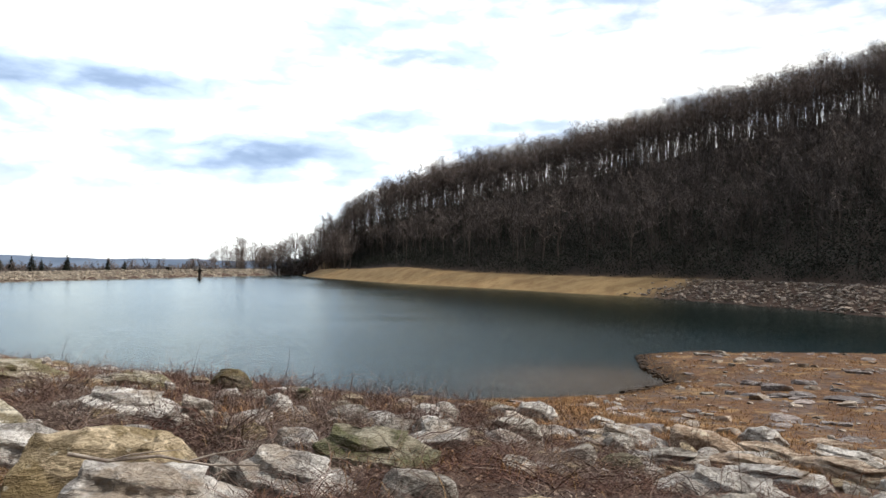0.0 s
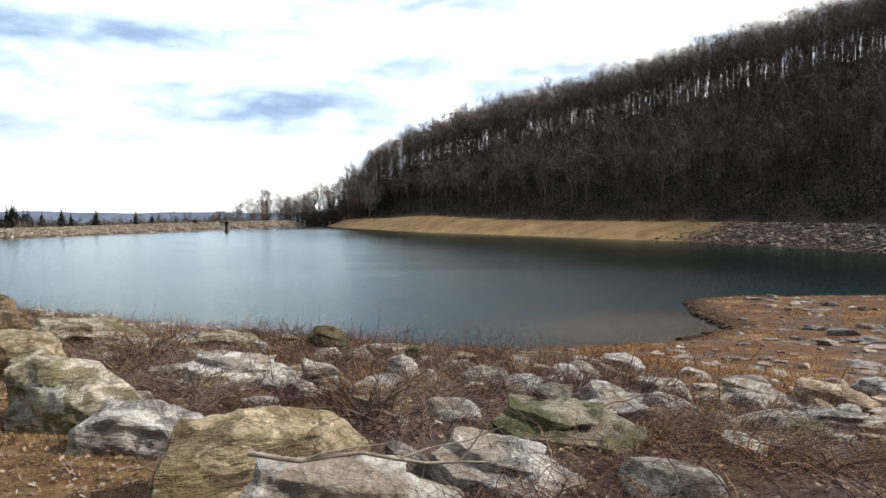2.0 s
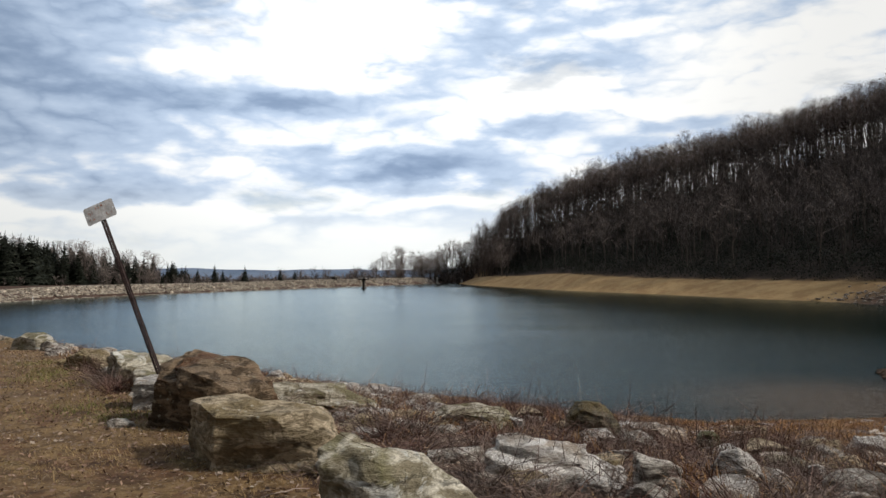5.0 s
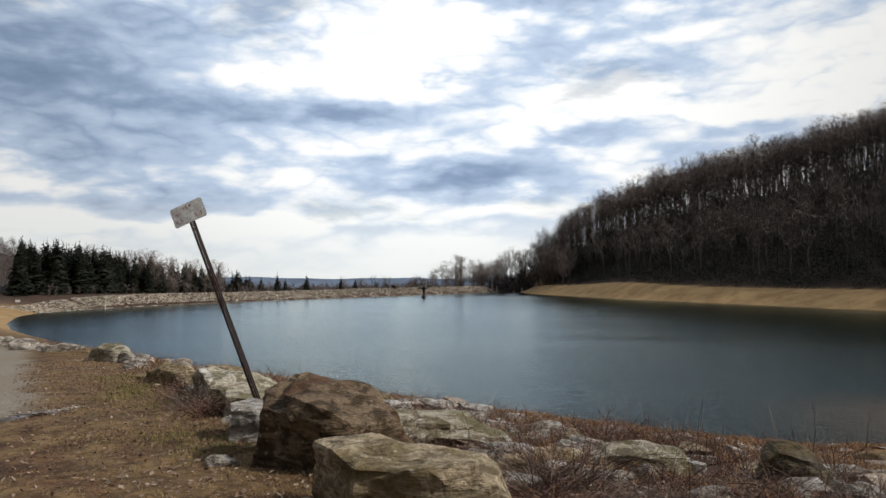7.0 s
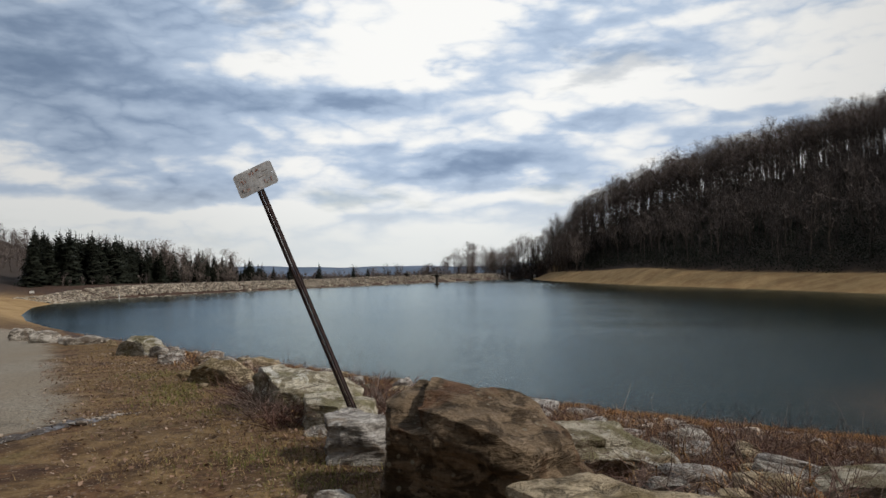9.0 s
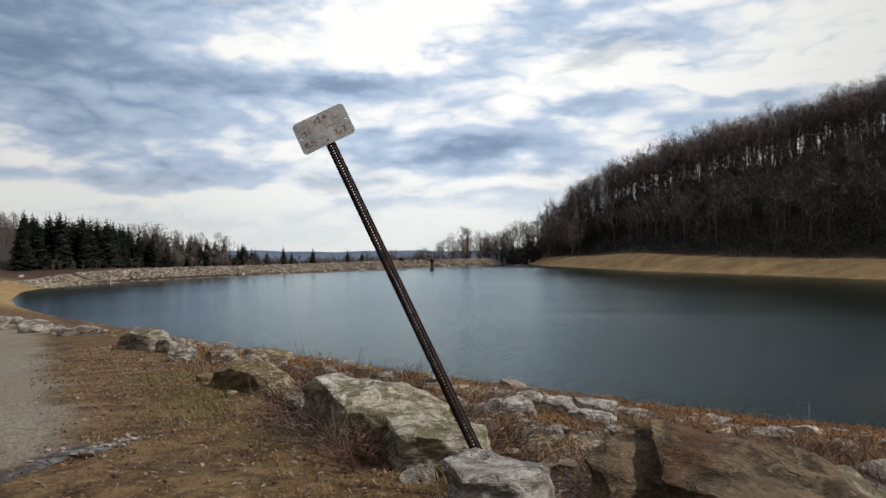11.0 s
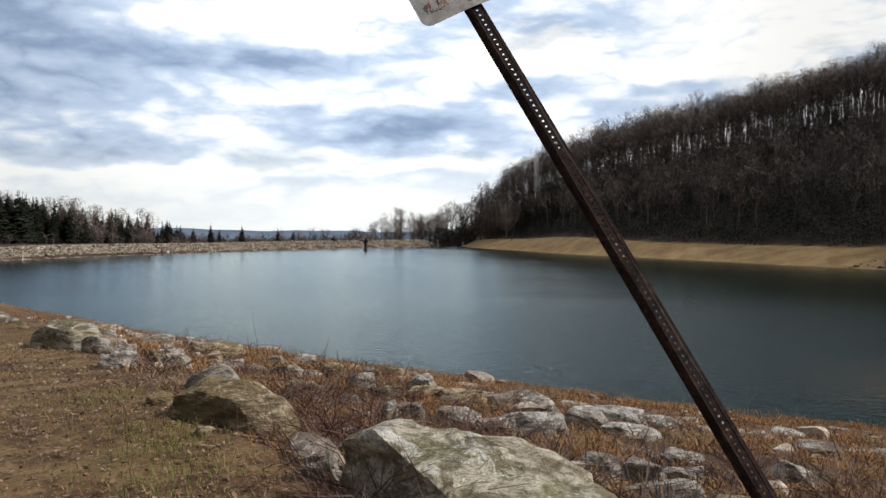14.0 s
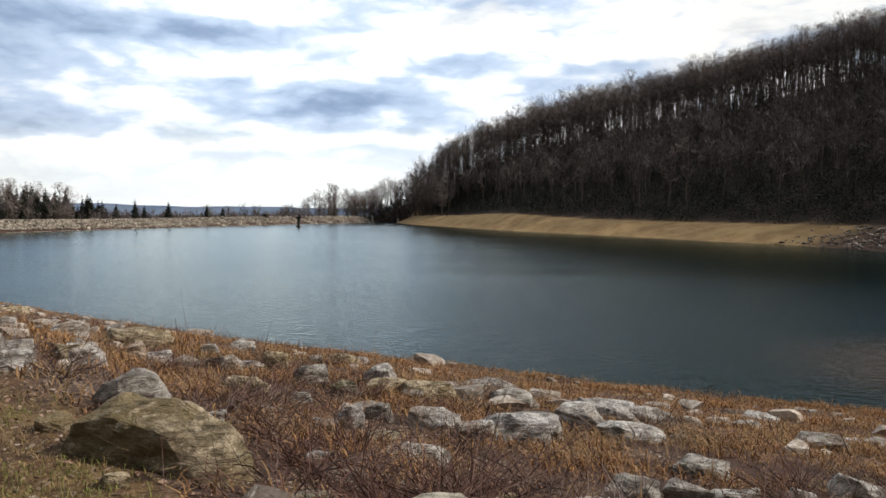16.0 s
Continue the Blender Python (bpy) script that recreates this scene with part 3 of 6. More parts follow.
def spruce(rng, tall, tiers=26, branches=11):
    """Triangles of a spruce: bark (0) and needles (1), in drooping overlapping fronds."""
    pile = Pile()
    pile.tube([(0, 0, -0.3), (0, 0, tall * 0.5), (0, 0, tall * 0.98)], [0.014 * tall, 0.009 * tall, 0.01], 6, 0)
    for i in range(tiers):
        k = i / (tiers - 1)
        h = tall * (0.05 + 0.93 * k)
        reach = tall * 0.24 * (1 - k) ** 0.8 * rng.uniform(0.85, 1.15) + 0.15
        for b in range(branches if k < 0.85 else 5):
            a = rng.uniform(0, 2 * np.pi)
            e = np.array([math.cos(a), math.sin(a), 0])
            l = reach * rng.uniform(0.6, 1.12)
            p0, p1 = np.array([0, 0, h + 0.05 * l]), e * l + np.array([0, 0, h - 0.12 * l + rng.normal(0, 0.3)])
            side = np.array([-e[1], e[0], 0])
            mid = p0 + (p1 - p0) * 0.6 + np.array([0, 0, 0.06 * l])
            w = l * rng.uniform(0.34, 0.5)
            drop = np.array([0, 0, -0.16 * l])
            pile.put([p0, mid + side * w + drop, p1, mid, mid - side * w + drop], [(0, 1, 3), (3, 1, 2), (0, 3, 4), (3, 2, 4)], 1, rng.uniform(0.2, 0.5))
            for _ in range(3):
                c = p0 + (p1 - p0) * rng.uniform(0.45, 1.0)
                t = c + e * rng.uniform(0, 0.22) * l + side * rng.normal(0, 0.25) * l + np.array([0, 0, -rng.uniform(0.1, 0.3) * l])
                pile.blade(c, t, 0.12, rng, 1, rng.uniform(0.15, 0.6))
    return pile.arrays()


def leafy_bush(rng, wide, tall, leaves):
    pile = Pile()
    lumps = rng.normal(0, 0.28, (7, 3)) * (wide, wide, tall * 0.5) + (0, 0, tall * 0.5)
    for _ in range(leaves):
        c = lumps[rng.integers(7)] + rng.normal(0, 0.2, 3) * (wide, wide, tall)
        c[2] = abs(c[2])
        a, b = rng.normal(0, 1, 3), rng.normal(0, 1, 3)
        a, b = a / np.linalg.norm(a) * 0.36, b / np.linalg.norm(b) * 0.36
        pile.put([c, c + a, c + b], [(0, 1, 2)], 0, rng.uniform(0.2, 0.8))
    return pile.arrays()


def jitter_points(x0, x1, y0, y1, step, rng):
    x, y = np.meshgrid(np.arange(x0, x1, step), np.arange(y0, y1, step))
    x, y = x.ravel(), y.ravel()
    return x + rng.uniform(-0.5, 0.5, x.size) * step, y + rng.uniform(-0.5, 0.5, x.size) * step


def hillside_woods():
    rng = np.random.default_rng(11)
    x, y = jitter_points(-110, 190, 80, 420, 3.4, rng)
    az, r = np.degrees(np.arctan2(x, y)), np.hypot(x, y)
    db, rr = far_from(BANK, x, y), ramps(az, RIDGE_AZ, RIDGE_R)
    wet = in_water(x, y)
    dr = far_from(RIDGE, x, y)
    keep = ~wet & (db > np.where(az < -6, 9, 17)) & (az > -15) & (az < 40) & ((r < rr) | (dr < 24)) & (far_from(SPILLWAY, x, y) > 4) & (far_from(DAM, x, y) > 16)
    keep &= rng.random(x.size) < ramps(az, [-13, -9], [0.6, 1])     # thinner towards the spillway
    keep &= (dr < 24) | (rng.random(x.size) < ramps(db, [17, 40, 80, 110], [0.35, 0.45, 0.6, 0.85]))     # more open over the evergreen undergrowth
    x, y, r, rr, dr = x[keep], y[keep], r[keep], rr[keep], dr[keep]
    z = land(x, y)[0]
    crest = (dr < 18)
    fine = [bare_tree(rng, rng.uniform(18.5, 20.5), 15, 6, 5, 0.5, 0.026, 1.25) for _ in range(8)]
    plain = [bare_tree(rng, rng.uniform(14, 18), 8, 4, 4, 0.42, 0.045, 1.3) for _ in range(7)]
    low = np.degrees(np.arctan2(x, y)) < -8.0
    bushy = [bare_tree(rng, rng.uniform(15, 18), 18, 6, 5, 0.22, 0.03, 1.5) for _ in range(6)]
    # shading put into the tones: slope trees dark, crest and tail trees pale
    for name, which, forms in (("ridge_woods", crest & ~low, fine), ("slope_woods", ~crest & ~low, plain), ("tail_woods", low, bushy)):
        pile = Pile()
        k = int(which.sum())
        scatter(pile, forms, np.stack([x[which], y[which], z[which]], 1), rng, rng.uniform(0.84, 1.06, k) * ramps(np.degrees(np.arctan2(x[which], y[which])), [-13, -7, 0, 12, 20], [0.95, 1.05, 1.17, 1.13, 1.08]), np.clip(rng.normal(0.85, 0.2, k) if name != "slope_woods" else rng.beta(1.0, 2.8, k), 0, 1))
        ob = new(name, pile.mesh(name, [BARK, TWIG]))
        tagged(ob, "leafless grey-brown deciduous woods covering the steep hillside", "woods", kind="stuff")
    # brush along the crest
    px, py = np.array(RIDGE).T
    u = rng.uniform(3, 14.4, 420)
    bx, by = np.interp(u, np.arange(len(px)), px) + rng.normal(0, 5, 420), np.interp(u, np.arange(len(px)), py) + rng.normal(0, 5, 420)
    shrubs = [bare_tree(rng, rng.uniform(3, 5), 6, 4, 3, 0.1, 0.03, 1.8, 3) for _ in range(4)]
    pile = Pile()
    scatter(pile, shrubs, np.stack([bx, by, land(bx, by)[0]], 1), rng, rng.uniform(0.6, 1.2, 420), rng.uniform(0.3, 0.7, 420))
    tagged(new("crest_brush", pile.mesh("crest_brush", [BARK, TWIG])), "leafless brown brush under the trees along the hilltop", "brush", kind="stuff")
    # dark evergreen undergrowth along the foot of the hill
    x, y = jitter_points(-80, 160, 80, 400, 3.4, rng)
    db, az = far_from(BANK, x, y), np.degrees(np.arctan2(x, y))
    keep = ~in_water(x, y) & (db > np.where(az > -4, 11.5, 14.0)) & (db < 105 - 62 * rng.random(x.size)) & (az > -13) & (az < 40) & (far_from(SPILLWAY, x, y) > 3)
    x, y = x[keep], y[keep]
    z = land(x, y)[0]
    forms = [leafy_bush(rng, rng.uniform(3.5, 5.5), rng.uniform(3, 6), 170) for _ in range(6)]
    pile = Pile()
    scatter(pile, forms, np.stack([x, y, z], 1), rng, rng.uniform(0.6, 1.15, len(x)), np.clip(rng.normal(0.45, 0.2, len(x)), 0, 1))
    tagged(new("undergrowth", pile.mesh("undergrowth", [EVERGREEN])), "dark evergreen undergrowth along the foot of the wooded hill", "bushes", kind="stuff")


hillside_woods()


def dam_trees():
    """Spruces and bare trees behind the dam, and the bare trees at its far end."""
    rng = np.random.default_rng(23)

    def thing(name, arrays, mats, label, category, group):
        v, f, m, t = arrays
        top = new(name)
        tagged(top, label, category, group)
        for part_name, k in (("trunk", 0), ("crown", 1)):
            used, back = np.unique(f[m == k], return_inverse=True)
            ob = new(part_name, mesh_from(part_name, v[used], back.reshape(-1, 3), t[used], None, [mats[k]]))
            ob.parent = top
        return top

    pale = lambda arrays: (*arrays[:3], np.full(len(arrays[0]), 0.95))
    spruces = [thing("spruce_tree", spruce(rng, 10.0), [BARK, NEEDLES], "dense dark green spruce tree behind the dam", "tree", "spruces behind the dam") for _ in range(4)]
    bares = [thing("bare_tree", pale(bare_tree(rng, 15.0, 16, 7, 6, 0.12, 0.035, 1.7)), [BARK, TWIG], "leafless grey deciduous tree beyond the dam", "tree", "bare trees beyond the dam") for _ in range(4)]
    first = {}

    def plant(forms, az, r, size, top=None):
        x, y = -5.2 + r * math.sin(radians(az)), 3.9 + r * math.cos(radians(az))
        if top:
            size = max(top - height(x, y), 3.0) / 10.0 * size
        k = rng.integers(len(forms))
        m = Matrix.Translation((x, y, height(x, y))) @ Matrix.Rotation(rng.uniform(0, 6.28), 4, "Z") @ Matrix.Scale(size, 4)
        key = forms[k].name
        if key not in first:
            first[key] = True
            forms[k].matrix_basis = m
        else:
            copy_thing(forms[k], m).scale = (size, size, size)

    tops = lambda az: float(ramps(az, [-47, -43, -38, -34, -31, -27], [18.9, 18.0, 14.5, 11.6, 9.0, 8.4]))
    for i in range(165):
        az = rng.uniform(-46.6, -37.5)
        plant(spruces, az, float(ramps(az, [-47, -42, -37], [208, 224, 246])) + rng.uniform(0, 26), rng.uniform(0.55, 1.04), tops(az))
    for i in range(58):
        az = rng.uniform(-37.5, -31)
        plant(spruces, az, float(ramps(az, [-38, -30], [246, 272])) + rng.uniform(0, 16), rng.uniform(0.66, 1.04), tops(az))
    for az, size in ((-30.4, 0.9), (-29.2, 1.05), (-28.6, 0.82), (-27.0, 1.0), (-24.4, 0.85), (-23.3, 0.75)):
        plant(spruces, az, float(ramps(az, [-31, -22], [270, 302])), size, 8.6)
    for i in range(34):
        az = rng.uniform(-43.5, -33.0)
        plant(bares, az, rng.uniform(240, 272), rng.uniform(0.5, 0.74), tops(az) + 1.5)
    for i in range(15):
        az = rng.uniform(-17.6, -14.4)
        plant(bares, az, rng.uniform(348, 378), rng.uniform(0.8, 1.15) * float(ramps(az, [-17.6, -16, -14, -11], [0.75, 1.1, 1.15, 1.25])))
    # low brush on the far slope of the dam
    forms = [bare_tree(rng, rng.uniform(5, 8), 9, 5, 4, 0.08, 0.045, 1.8, 3) for _ in range(5)]
    az = np.radians(np.concatenate([rng.uniform(-45, -17, 420), rng.uniform(-19, -11, 60), rng.uniform(-12.6, -9.6, 40)]))
    r = np.interp(np.degrees(az), [-45, -40, -31, -22, -17, -11], [206, 232, 262, 304, 345, 345]) + rng.uniform(0, 25, len(az))
    x, y = -5.2 + r * np.sin(az), 3.9 + r * np.cos(az)
    pile = Pile()
    scatter(pile, forms, np.stack([x, y, land(x, y)[0]], 1), rng, np.maximum(rng.uniform(4.5, 8.2, len(x)) + np.interp(np.degrees(az), [-12.6, -9.6], [-1, 6]) - land(x, y)[0], 3.0) / 6.5, np.clip(rng.normal(0.6, 0.2, len(x)), 0, 1))
    tagged(new("brush", pile.mesh("brush", [BARK, TWIG])), "leafless brown brush along the far side of the dam", "brush", kind="stuff")
    # bare woods on the hill past the left end of the dam
    forms = [bare_tree(rng, rng.uniform(9, 12), 8, 4, 3, 0.2, 0.05, 1.6) for _ in range(4)]
    az, r = np.radians(rng.uniform(-57, -44.5, 400)), rng.uniform(250, 420, 400)
    x, y = r * np.sin(az), r * np.cos(az)
    pile = Pile()
    scatter(pile, forms, np.stack([x, y, land(x, y)[0]], 1), rng, rng.uniform(0.7, 1.1, len(x)), np.clip(rng.normal(0.55, 0.2, len(x)), 0, 1))
    tagged(new("left_hill_woods", pile.mesh("left_hill_woods", [BARK, TWIG])), "leafless brown woods on the low hill behind the dam", "woods", kind="stuff")


dam_trees()

# ---- stones ----
def ico(level):
    bm = bmesh.new()
    bmesh.ops.create_icosphere(bm, subdivisions=level, radius=1.0)
    v = np.array([p.co[:] for p in bm.verts])
    f = np.array([[p.index for p in face.verts] for face in bm.faces])
    bm.free()
    return v, f


ICO = {k: ico(k) for k in (1, 2, 3, 4, 5, 6)}


def stone(rng, level, blocky=None, cuts=13):
    """A unit stone: a ball broken by random planes, or with blocky a squared block with its corners off."""
    v, f = ICO[level]
    p = np.sign(v) * np.abs(v) ** blocky if blocky else v * 1.35
    for i in range(cuts):
        d = rng.normal(size=3) * (1, 1, 0.8)
        if i % 4 == 0:
            d = np.array([rng.normal(0, 0.3), rng.normal(0, 0.3), 1.0])
        d /= np.linalg.norm(d)
        limit = np.abs(d).sum() * rng.uniform(0.56, 0.95) if blocky else rng.uniform(0.42, 0.9)
        p = p - np.outer(np.maximum(p @ d - limit, 0), d)
    low, high = p.min(0), p.max(0)
    return (p - (low + high) / 2) / ((high - low) / 2), f


def stone_pile(name, x, y, z, sizes, rng, level, label, mat=RUBBLE, flat=0.6, category="stones"):
    forms = []
    for _ in range(12):
        v, f = stone(rng, level, None, 10)
        forms.append((v * (0.5 * rng.uniform(0.8, 1.25), 0.5 * rng.uniform(0.6, 1.0), 0.5 * flat * rng.uniform(0.7, 1.2)), f, np.zeros(len(f), int), np.full(len(v), 0.5)))
    pile = Pile()
    scatter(pile, forms, np.stack([x, y, z], 1), rng, sizes, np.clip(rng.normal(0.5, 0.25, len(x)), 0, 1), 0.15)
    return tagged(new(name, pile.mesh(name, [mat])), label, category, kind="stuff")


def rubble_banks():
    rng = np.random.default_rng(5)
    # the dam's wet side
    line = np.array(DAM, float)
    leg = np.hypot(*np.diff(line, axis=0).T)
    at = np.concatenate([[0], np.cumsum(leg)])
    u, d = rng.uniform(47, at[-1] + 1.5, 15000), rng.uniform(-2.2, 7.8, 15000)
    x, y = np.interp(u, at, line[:, 0]), np.interp(u, at, line[:, 1])
    k = np.clip(np.searchsorted(at, u) - 1, 0, len(leg) - 1)
    dx, dy = (np.diff(line, axis=0) / leg[:, None])[k].T
    x, y = x - dy * d, y + dx * d
    z = np.maximum(land(x, y)[0], -0.1)
    stone_pile("dam_riprap", x, y, z - 0.02, rng.gamma(4.0, 0.09, len(x)) + 0.14, rng, 1, "pale angular stones covering the water side of the dam")
    # the stony end of the far bank
    x, y = jitter_points(34, 95, 60, 152, 0.6, rng)
    db = far_from(BANK, x, y)
    keep = ~in_water(x, y) & (db < 11.5) & (y < 146 + rng.normal(0, 4, x.size)) & (rng.random(x.size) < 0.7)
    x, y = x[keep], y[keep]
    stone_pile("bank_riprap", x, y, land(x, y)[0] + 0.1, rng.gamma(4.0, 0.11, len(x)) + 0.15, rng, 1, "grey broken stones along the far bank under the woods", BANK_STONE, flat=0.5)
    # small stones between the boulders of the near slope
    x, y = jitter_points(-45, 40, 3, 58, 0.62, rng)
    q = (x - EDGE[0]) * ACROSS[0] + (y - EDGE[1]) * ACROSS[1]
    dn = far_from(NEAR, x, y)
    keep = ~in_water(x, y) & (q > 0.2) & (dn > 1.2) & (dn < 32) & (rng.random(x.size) < np.where(x > 6, 0.10, 0.30 * np.clip(0.4 + 1.2 * waves(x, y, 1.9, 8.0), 0.05, 1)))
    x, y = x[keep], y[keep]
    stone_pile("slope_stones", x, y, land(x, y)[0], rng.gamma(2.2, 0.13, len(x)) + 0.08, rng, 2, "small pale and grey broken stones on the slope", SLOPE_STONE, flat=0.55)
    # close stones among the brambles
    x, y = jitter_points(-10, 7, 2.2, 15, 0.42, rng)
    q = (x - EDGE[0]) * ACROSS[0] + (y - EDGE[1]) * ACROSS[1]
    keep = (q > 0.1) & (rng.random(x.size) < 0.46 * np.clip(0.65 + waves(x, y, 1.3, 6.0), 0.2, 1))
    x, y = x[keep], y[keep]
    forms = {}
    for k, (px, py, size) in enumerate(zip(x, y, np.minimum(rng.gamma(2.4, 0.13, len(x)) + 0.12, 0.3 + 0.1 * ((x - EDGE[0]) * ACROSS[0] + (y - EDGE[1]) * ACROSS[1]).clip(0, 4)))):
        tint = ("white", "grey", "white", "tan")[k % 4]
        if k % 16 not in forms:
            v, f = stone(rng, 3, None, 10)
            me = mesh_from("small_rock", v * (0.5 * rng.uniform(0.8, 1.25), 0.5 * rng.uniform(0.6, 1.0), 0.25 * rng.uniform(0.7, 1.2)), f, None, None, [ROCKS[tint]], True)
            me.set_sharp_from_angle(angle=radians(25))
            forms[k % 16] = me
        ob = new("small_rock", forms[k % 16])
        ob.matrix_world = pose(px, py, height(px, py) + 0.06 * size, rng.uniform(-14, 14), rng.uniform(-14, 14), rng.uniform(0, 360)) @ Matrix.Scale(size, 4)
        tagged(ob, {"white": "small pale", "grey": "small grey", "tan": "small tan"}[tint] + " broken rock among bramble canes", "rock", "small rocks among the brambles")
    # flat slabs on the rusty grass towards the little headland
    x, y = jitter_points(1, 44, 9, 53, 0.7, rng)
    dn = far_from(NEAR, x, y)
    patch = np.clip(0.35 + 1.2 * waves(x, y, 2.6, 9.0), 0, 1) ** 2.4
    keep = ~in_water(x, y) & (dn > 0.7) & (y > 9 + 0.25 * x) & (rng.random(x.size) < 0.75 * patch * ramps(x, [1, 6, 16, 26], [0.25, 0.9, 0.9, 1.6]))
    x, y = x[keep], y[keep]
    stone_pile("slope_slabs", x, y, land(x, y)[0], rng.gamma(1.7, 0.19, len(x)) + 0.1, rng, 2, "flat slate-grey stone slabs lying in rusty grass", SLAB_STONE, flat=0.22)
    # the turf breaks off above the water round the headland
    line = np.array(NEAR[4:9], float)
    leg = np.concatenate([[0], np.cumsum(np.hypot(*np.diff(line, axis=0).T))])
    u = rng.uniform(0, leg[-1], 700)
    x, y = np.interp(u, leg, line[:, 0]) + rng.normal(0, 0.13, 700), np.interp(u, leg, line[:, 1]) + rng.normal(0, 0.13, 700)
    stone_pile("eroded_edge", x, y, rng.uniform(0.0, 0.1, 700), rng.uniform(0.12, 0.36, 700), rng, 1, "dark wet clods of broken turf along the water's edge", WET_TURF, flat=0.6, category="turf")


BANK_STONE = material("bank_stone", [(0.23, 0.185, 0.16), (0.42, 0.365, 0.325), (0.66, 0.62, 0.58)], 0.6, 0.9, 0.5, 6.0, tone="tone")
SLAB_STONE = material("slab_stone", [(0.16, 0.13, 0.125), (0.33, 0.30, 0.30), (0.56, 0.54, 0.54)], 3.0, 0.9, 0.5, 25.0, tone="tone")
WET_TURF = material("wet_turf", [(0.035, 0.022, 0.013), (0.08, 0.048, 0.026), (0.15, 0.09, 0.045)], 3.0, 0.8, 0.5, 25.0, tone="tone")
SLOPE_STONE = material("slope_stone", [(0.27, 0.22, 0.185), (0.50, 0.45, 0.39), (0.74, 0.71, 0.67)], 3.0, 0.9, 0.5, 25.0, tone="tone")

def rock_material(name, base, light, stain, lichen, bloom=0.5):
    """Broken sandstone and quartzite: bedding, stains, pale breaks, dark seams and spots of lichen."""
    mat = bpy.data.materials.new(name)
    mat.use_nodes = True
    m = Nodes(mat.node_tree)
    chance = m.add("ShaderNodeObjectInfo").outputs["Random"]
    own = m.add("ShaderNodeCombineXYZ", {0: m.math("MULTIPLY", chance, 71.0), 1: m.math("MULTIPLY", chance, 37.0), 2: m.math("MULTIPLY", chance, 19.0)}).outputs[0]
    at = m.add("ShaderNodeVectorMath", {0: m.add("ShaderNodeTexCoord").outputs["Object"], 1: own}, operation="ADD").outputs[0]
    lie = m.stretch(at, (1, 1, 1.7), (0.35, 0.25, 0.0))
    coarse, mid, grain = m.noise(at, 1.6, 4.0, 0.6, 0.6), m.noise(lie, 4.5, 6.0, 0.65, 0.5), m.noise(at, 32.0, 6.0, 0.7)
    colour = m.mix(m.ramp(mid, 0.42, 0.57), base, light)
    colour = m.mix(m.ramp(coarse, 0.5, 0.62, 0.0, 0.85), colour, stain)
    colour = m.mix(m.ramp(m.noise(lie, 2.3, 7.0, 0.7, 1.0), 0.56, 0.62, 0.0, bloom), colour, tuple(min(1.25 * c + 0.06, 0.82) for c in light))
    spots = m.add("ShaderNodeTexVoronoi", {"Vector": at, "Scale": 11.0}).outputs["Distance"]
    colour = m.mix(m.math("MULTIPLY", m.ramp(m.math("ADD", spots, m.math("MULTIPLY", grain, 0.3)), 0.28, 0.40, 1.0, 0.0), m.ramp(m.noise(at, 2.7, 3.0), 0.5, 0.6, 0.0, 0.8)), colour, lichen)
    chips = m.add("ShaderNodeTexVoronoi", {"Vector": lie, "Scale": 5.0, "Randomness": 1.0}).outputs["Color"]
    colour = m.mix(m.ramp(chips, 0.3, 0.8, 0.0, 0.45), colour, m.mix(1.0, colour, (0.62, 0.6, 0.57), "MULTIPLY"))
    colour = m.mix(m.ramp(grain, 0.35, 0.7, 0.0, 0.75), colour, m.mix(1.0, colour, (0.6, 0.57, 0.53), "MULTIPLY"))
    colour = m.mix(1.0, colour, m.mix(chance, (0.9, 0.87, 0.835), (1.24, 1.22, 1.19)), "MULTIPLY")
    stria = m.noise(m.stretch(at, (1.3, 1.3, 7.0), (0.35, 0.25, 0.0)), 3.6, 6.0, 0.6, 0.35)
    colour = m.mix(m.ramp(stria, 0.48, 0.36, 0.0, 0.42), colour, m.mix(1.0, colour, (0.42, 0.40, 0.37), "MULTIPLY"))
    relief = m.math("ADD", m.math("ADD", mid, m.math("MULTIPLY", grain, 0.35)), m.math("ADD", m.math("MULTIPLY", chips, 0.22), m.math("MULTIPLY", stria, 0.8)))
    lies = m.add("ShaderNodeSeparateXYZ", {0: lie}).outputs
    for along, gap, keep in ((lies[2], 3.1, 0.46), (m.math("ADD", lies[0], m.math("MULTIPLY", lies[1], 0.6)), 1.7, 0.54)):
        # cracks along the bedding, and fewer across it
        line = m.math("ABSOLUTE", m.math("SUBTRACT", m.math("FRACT", m.math("ADD", m.math("MULTIPLY", along, gap), m.math("MULTIPLY", mid, 1.3))), 0.5))
        seam = m.math("MULTIPLY", m.ramp(line, 0.0, 0.045, 1.0, 0.0), m.ramp(m.noise(at, 2.6, 3.0), keep, keep + 0.1))
        colour = m.mix(m.math("MULTIPLY", seam, 0.4), colour, tuple(0.35 * c for c in base))
        relief = m.math("SUBTRACT", relief, m.math("MULTIPLY", seam, 0.35))
    bump = m.add("ShaderNodeBump", {"Strength": 1.0, "Distance": 0.09, "Height": relief}).outputs[0]
    body = m.add("ShaderNodeBsdfPrincipled", {"Base Color": colour, "Roughness": m.ramp(grain, 0.2, 0.8, 0.75, 0.95), "Normal": bump, "Specular IOR Level": 0.3})
    m.add("ShaderNodeOutputMaterial", {0: body.outputs[0]})
    return mat


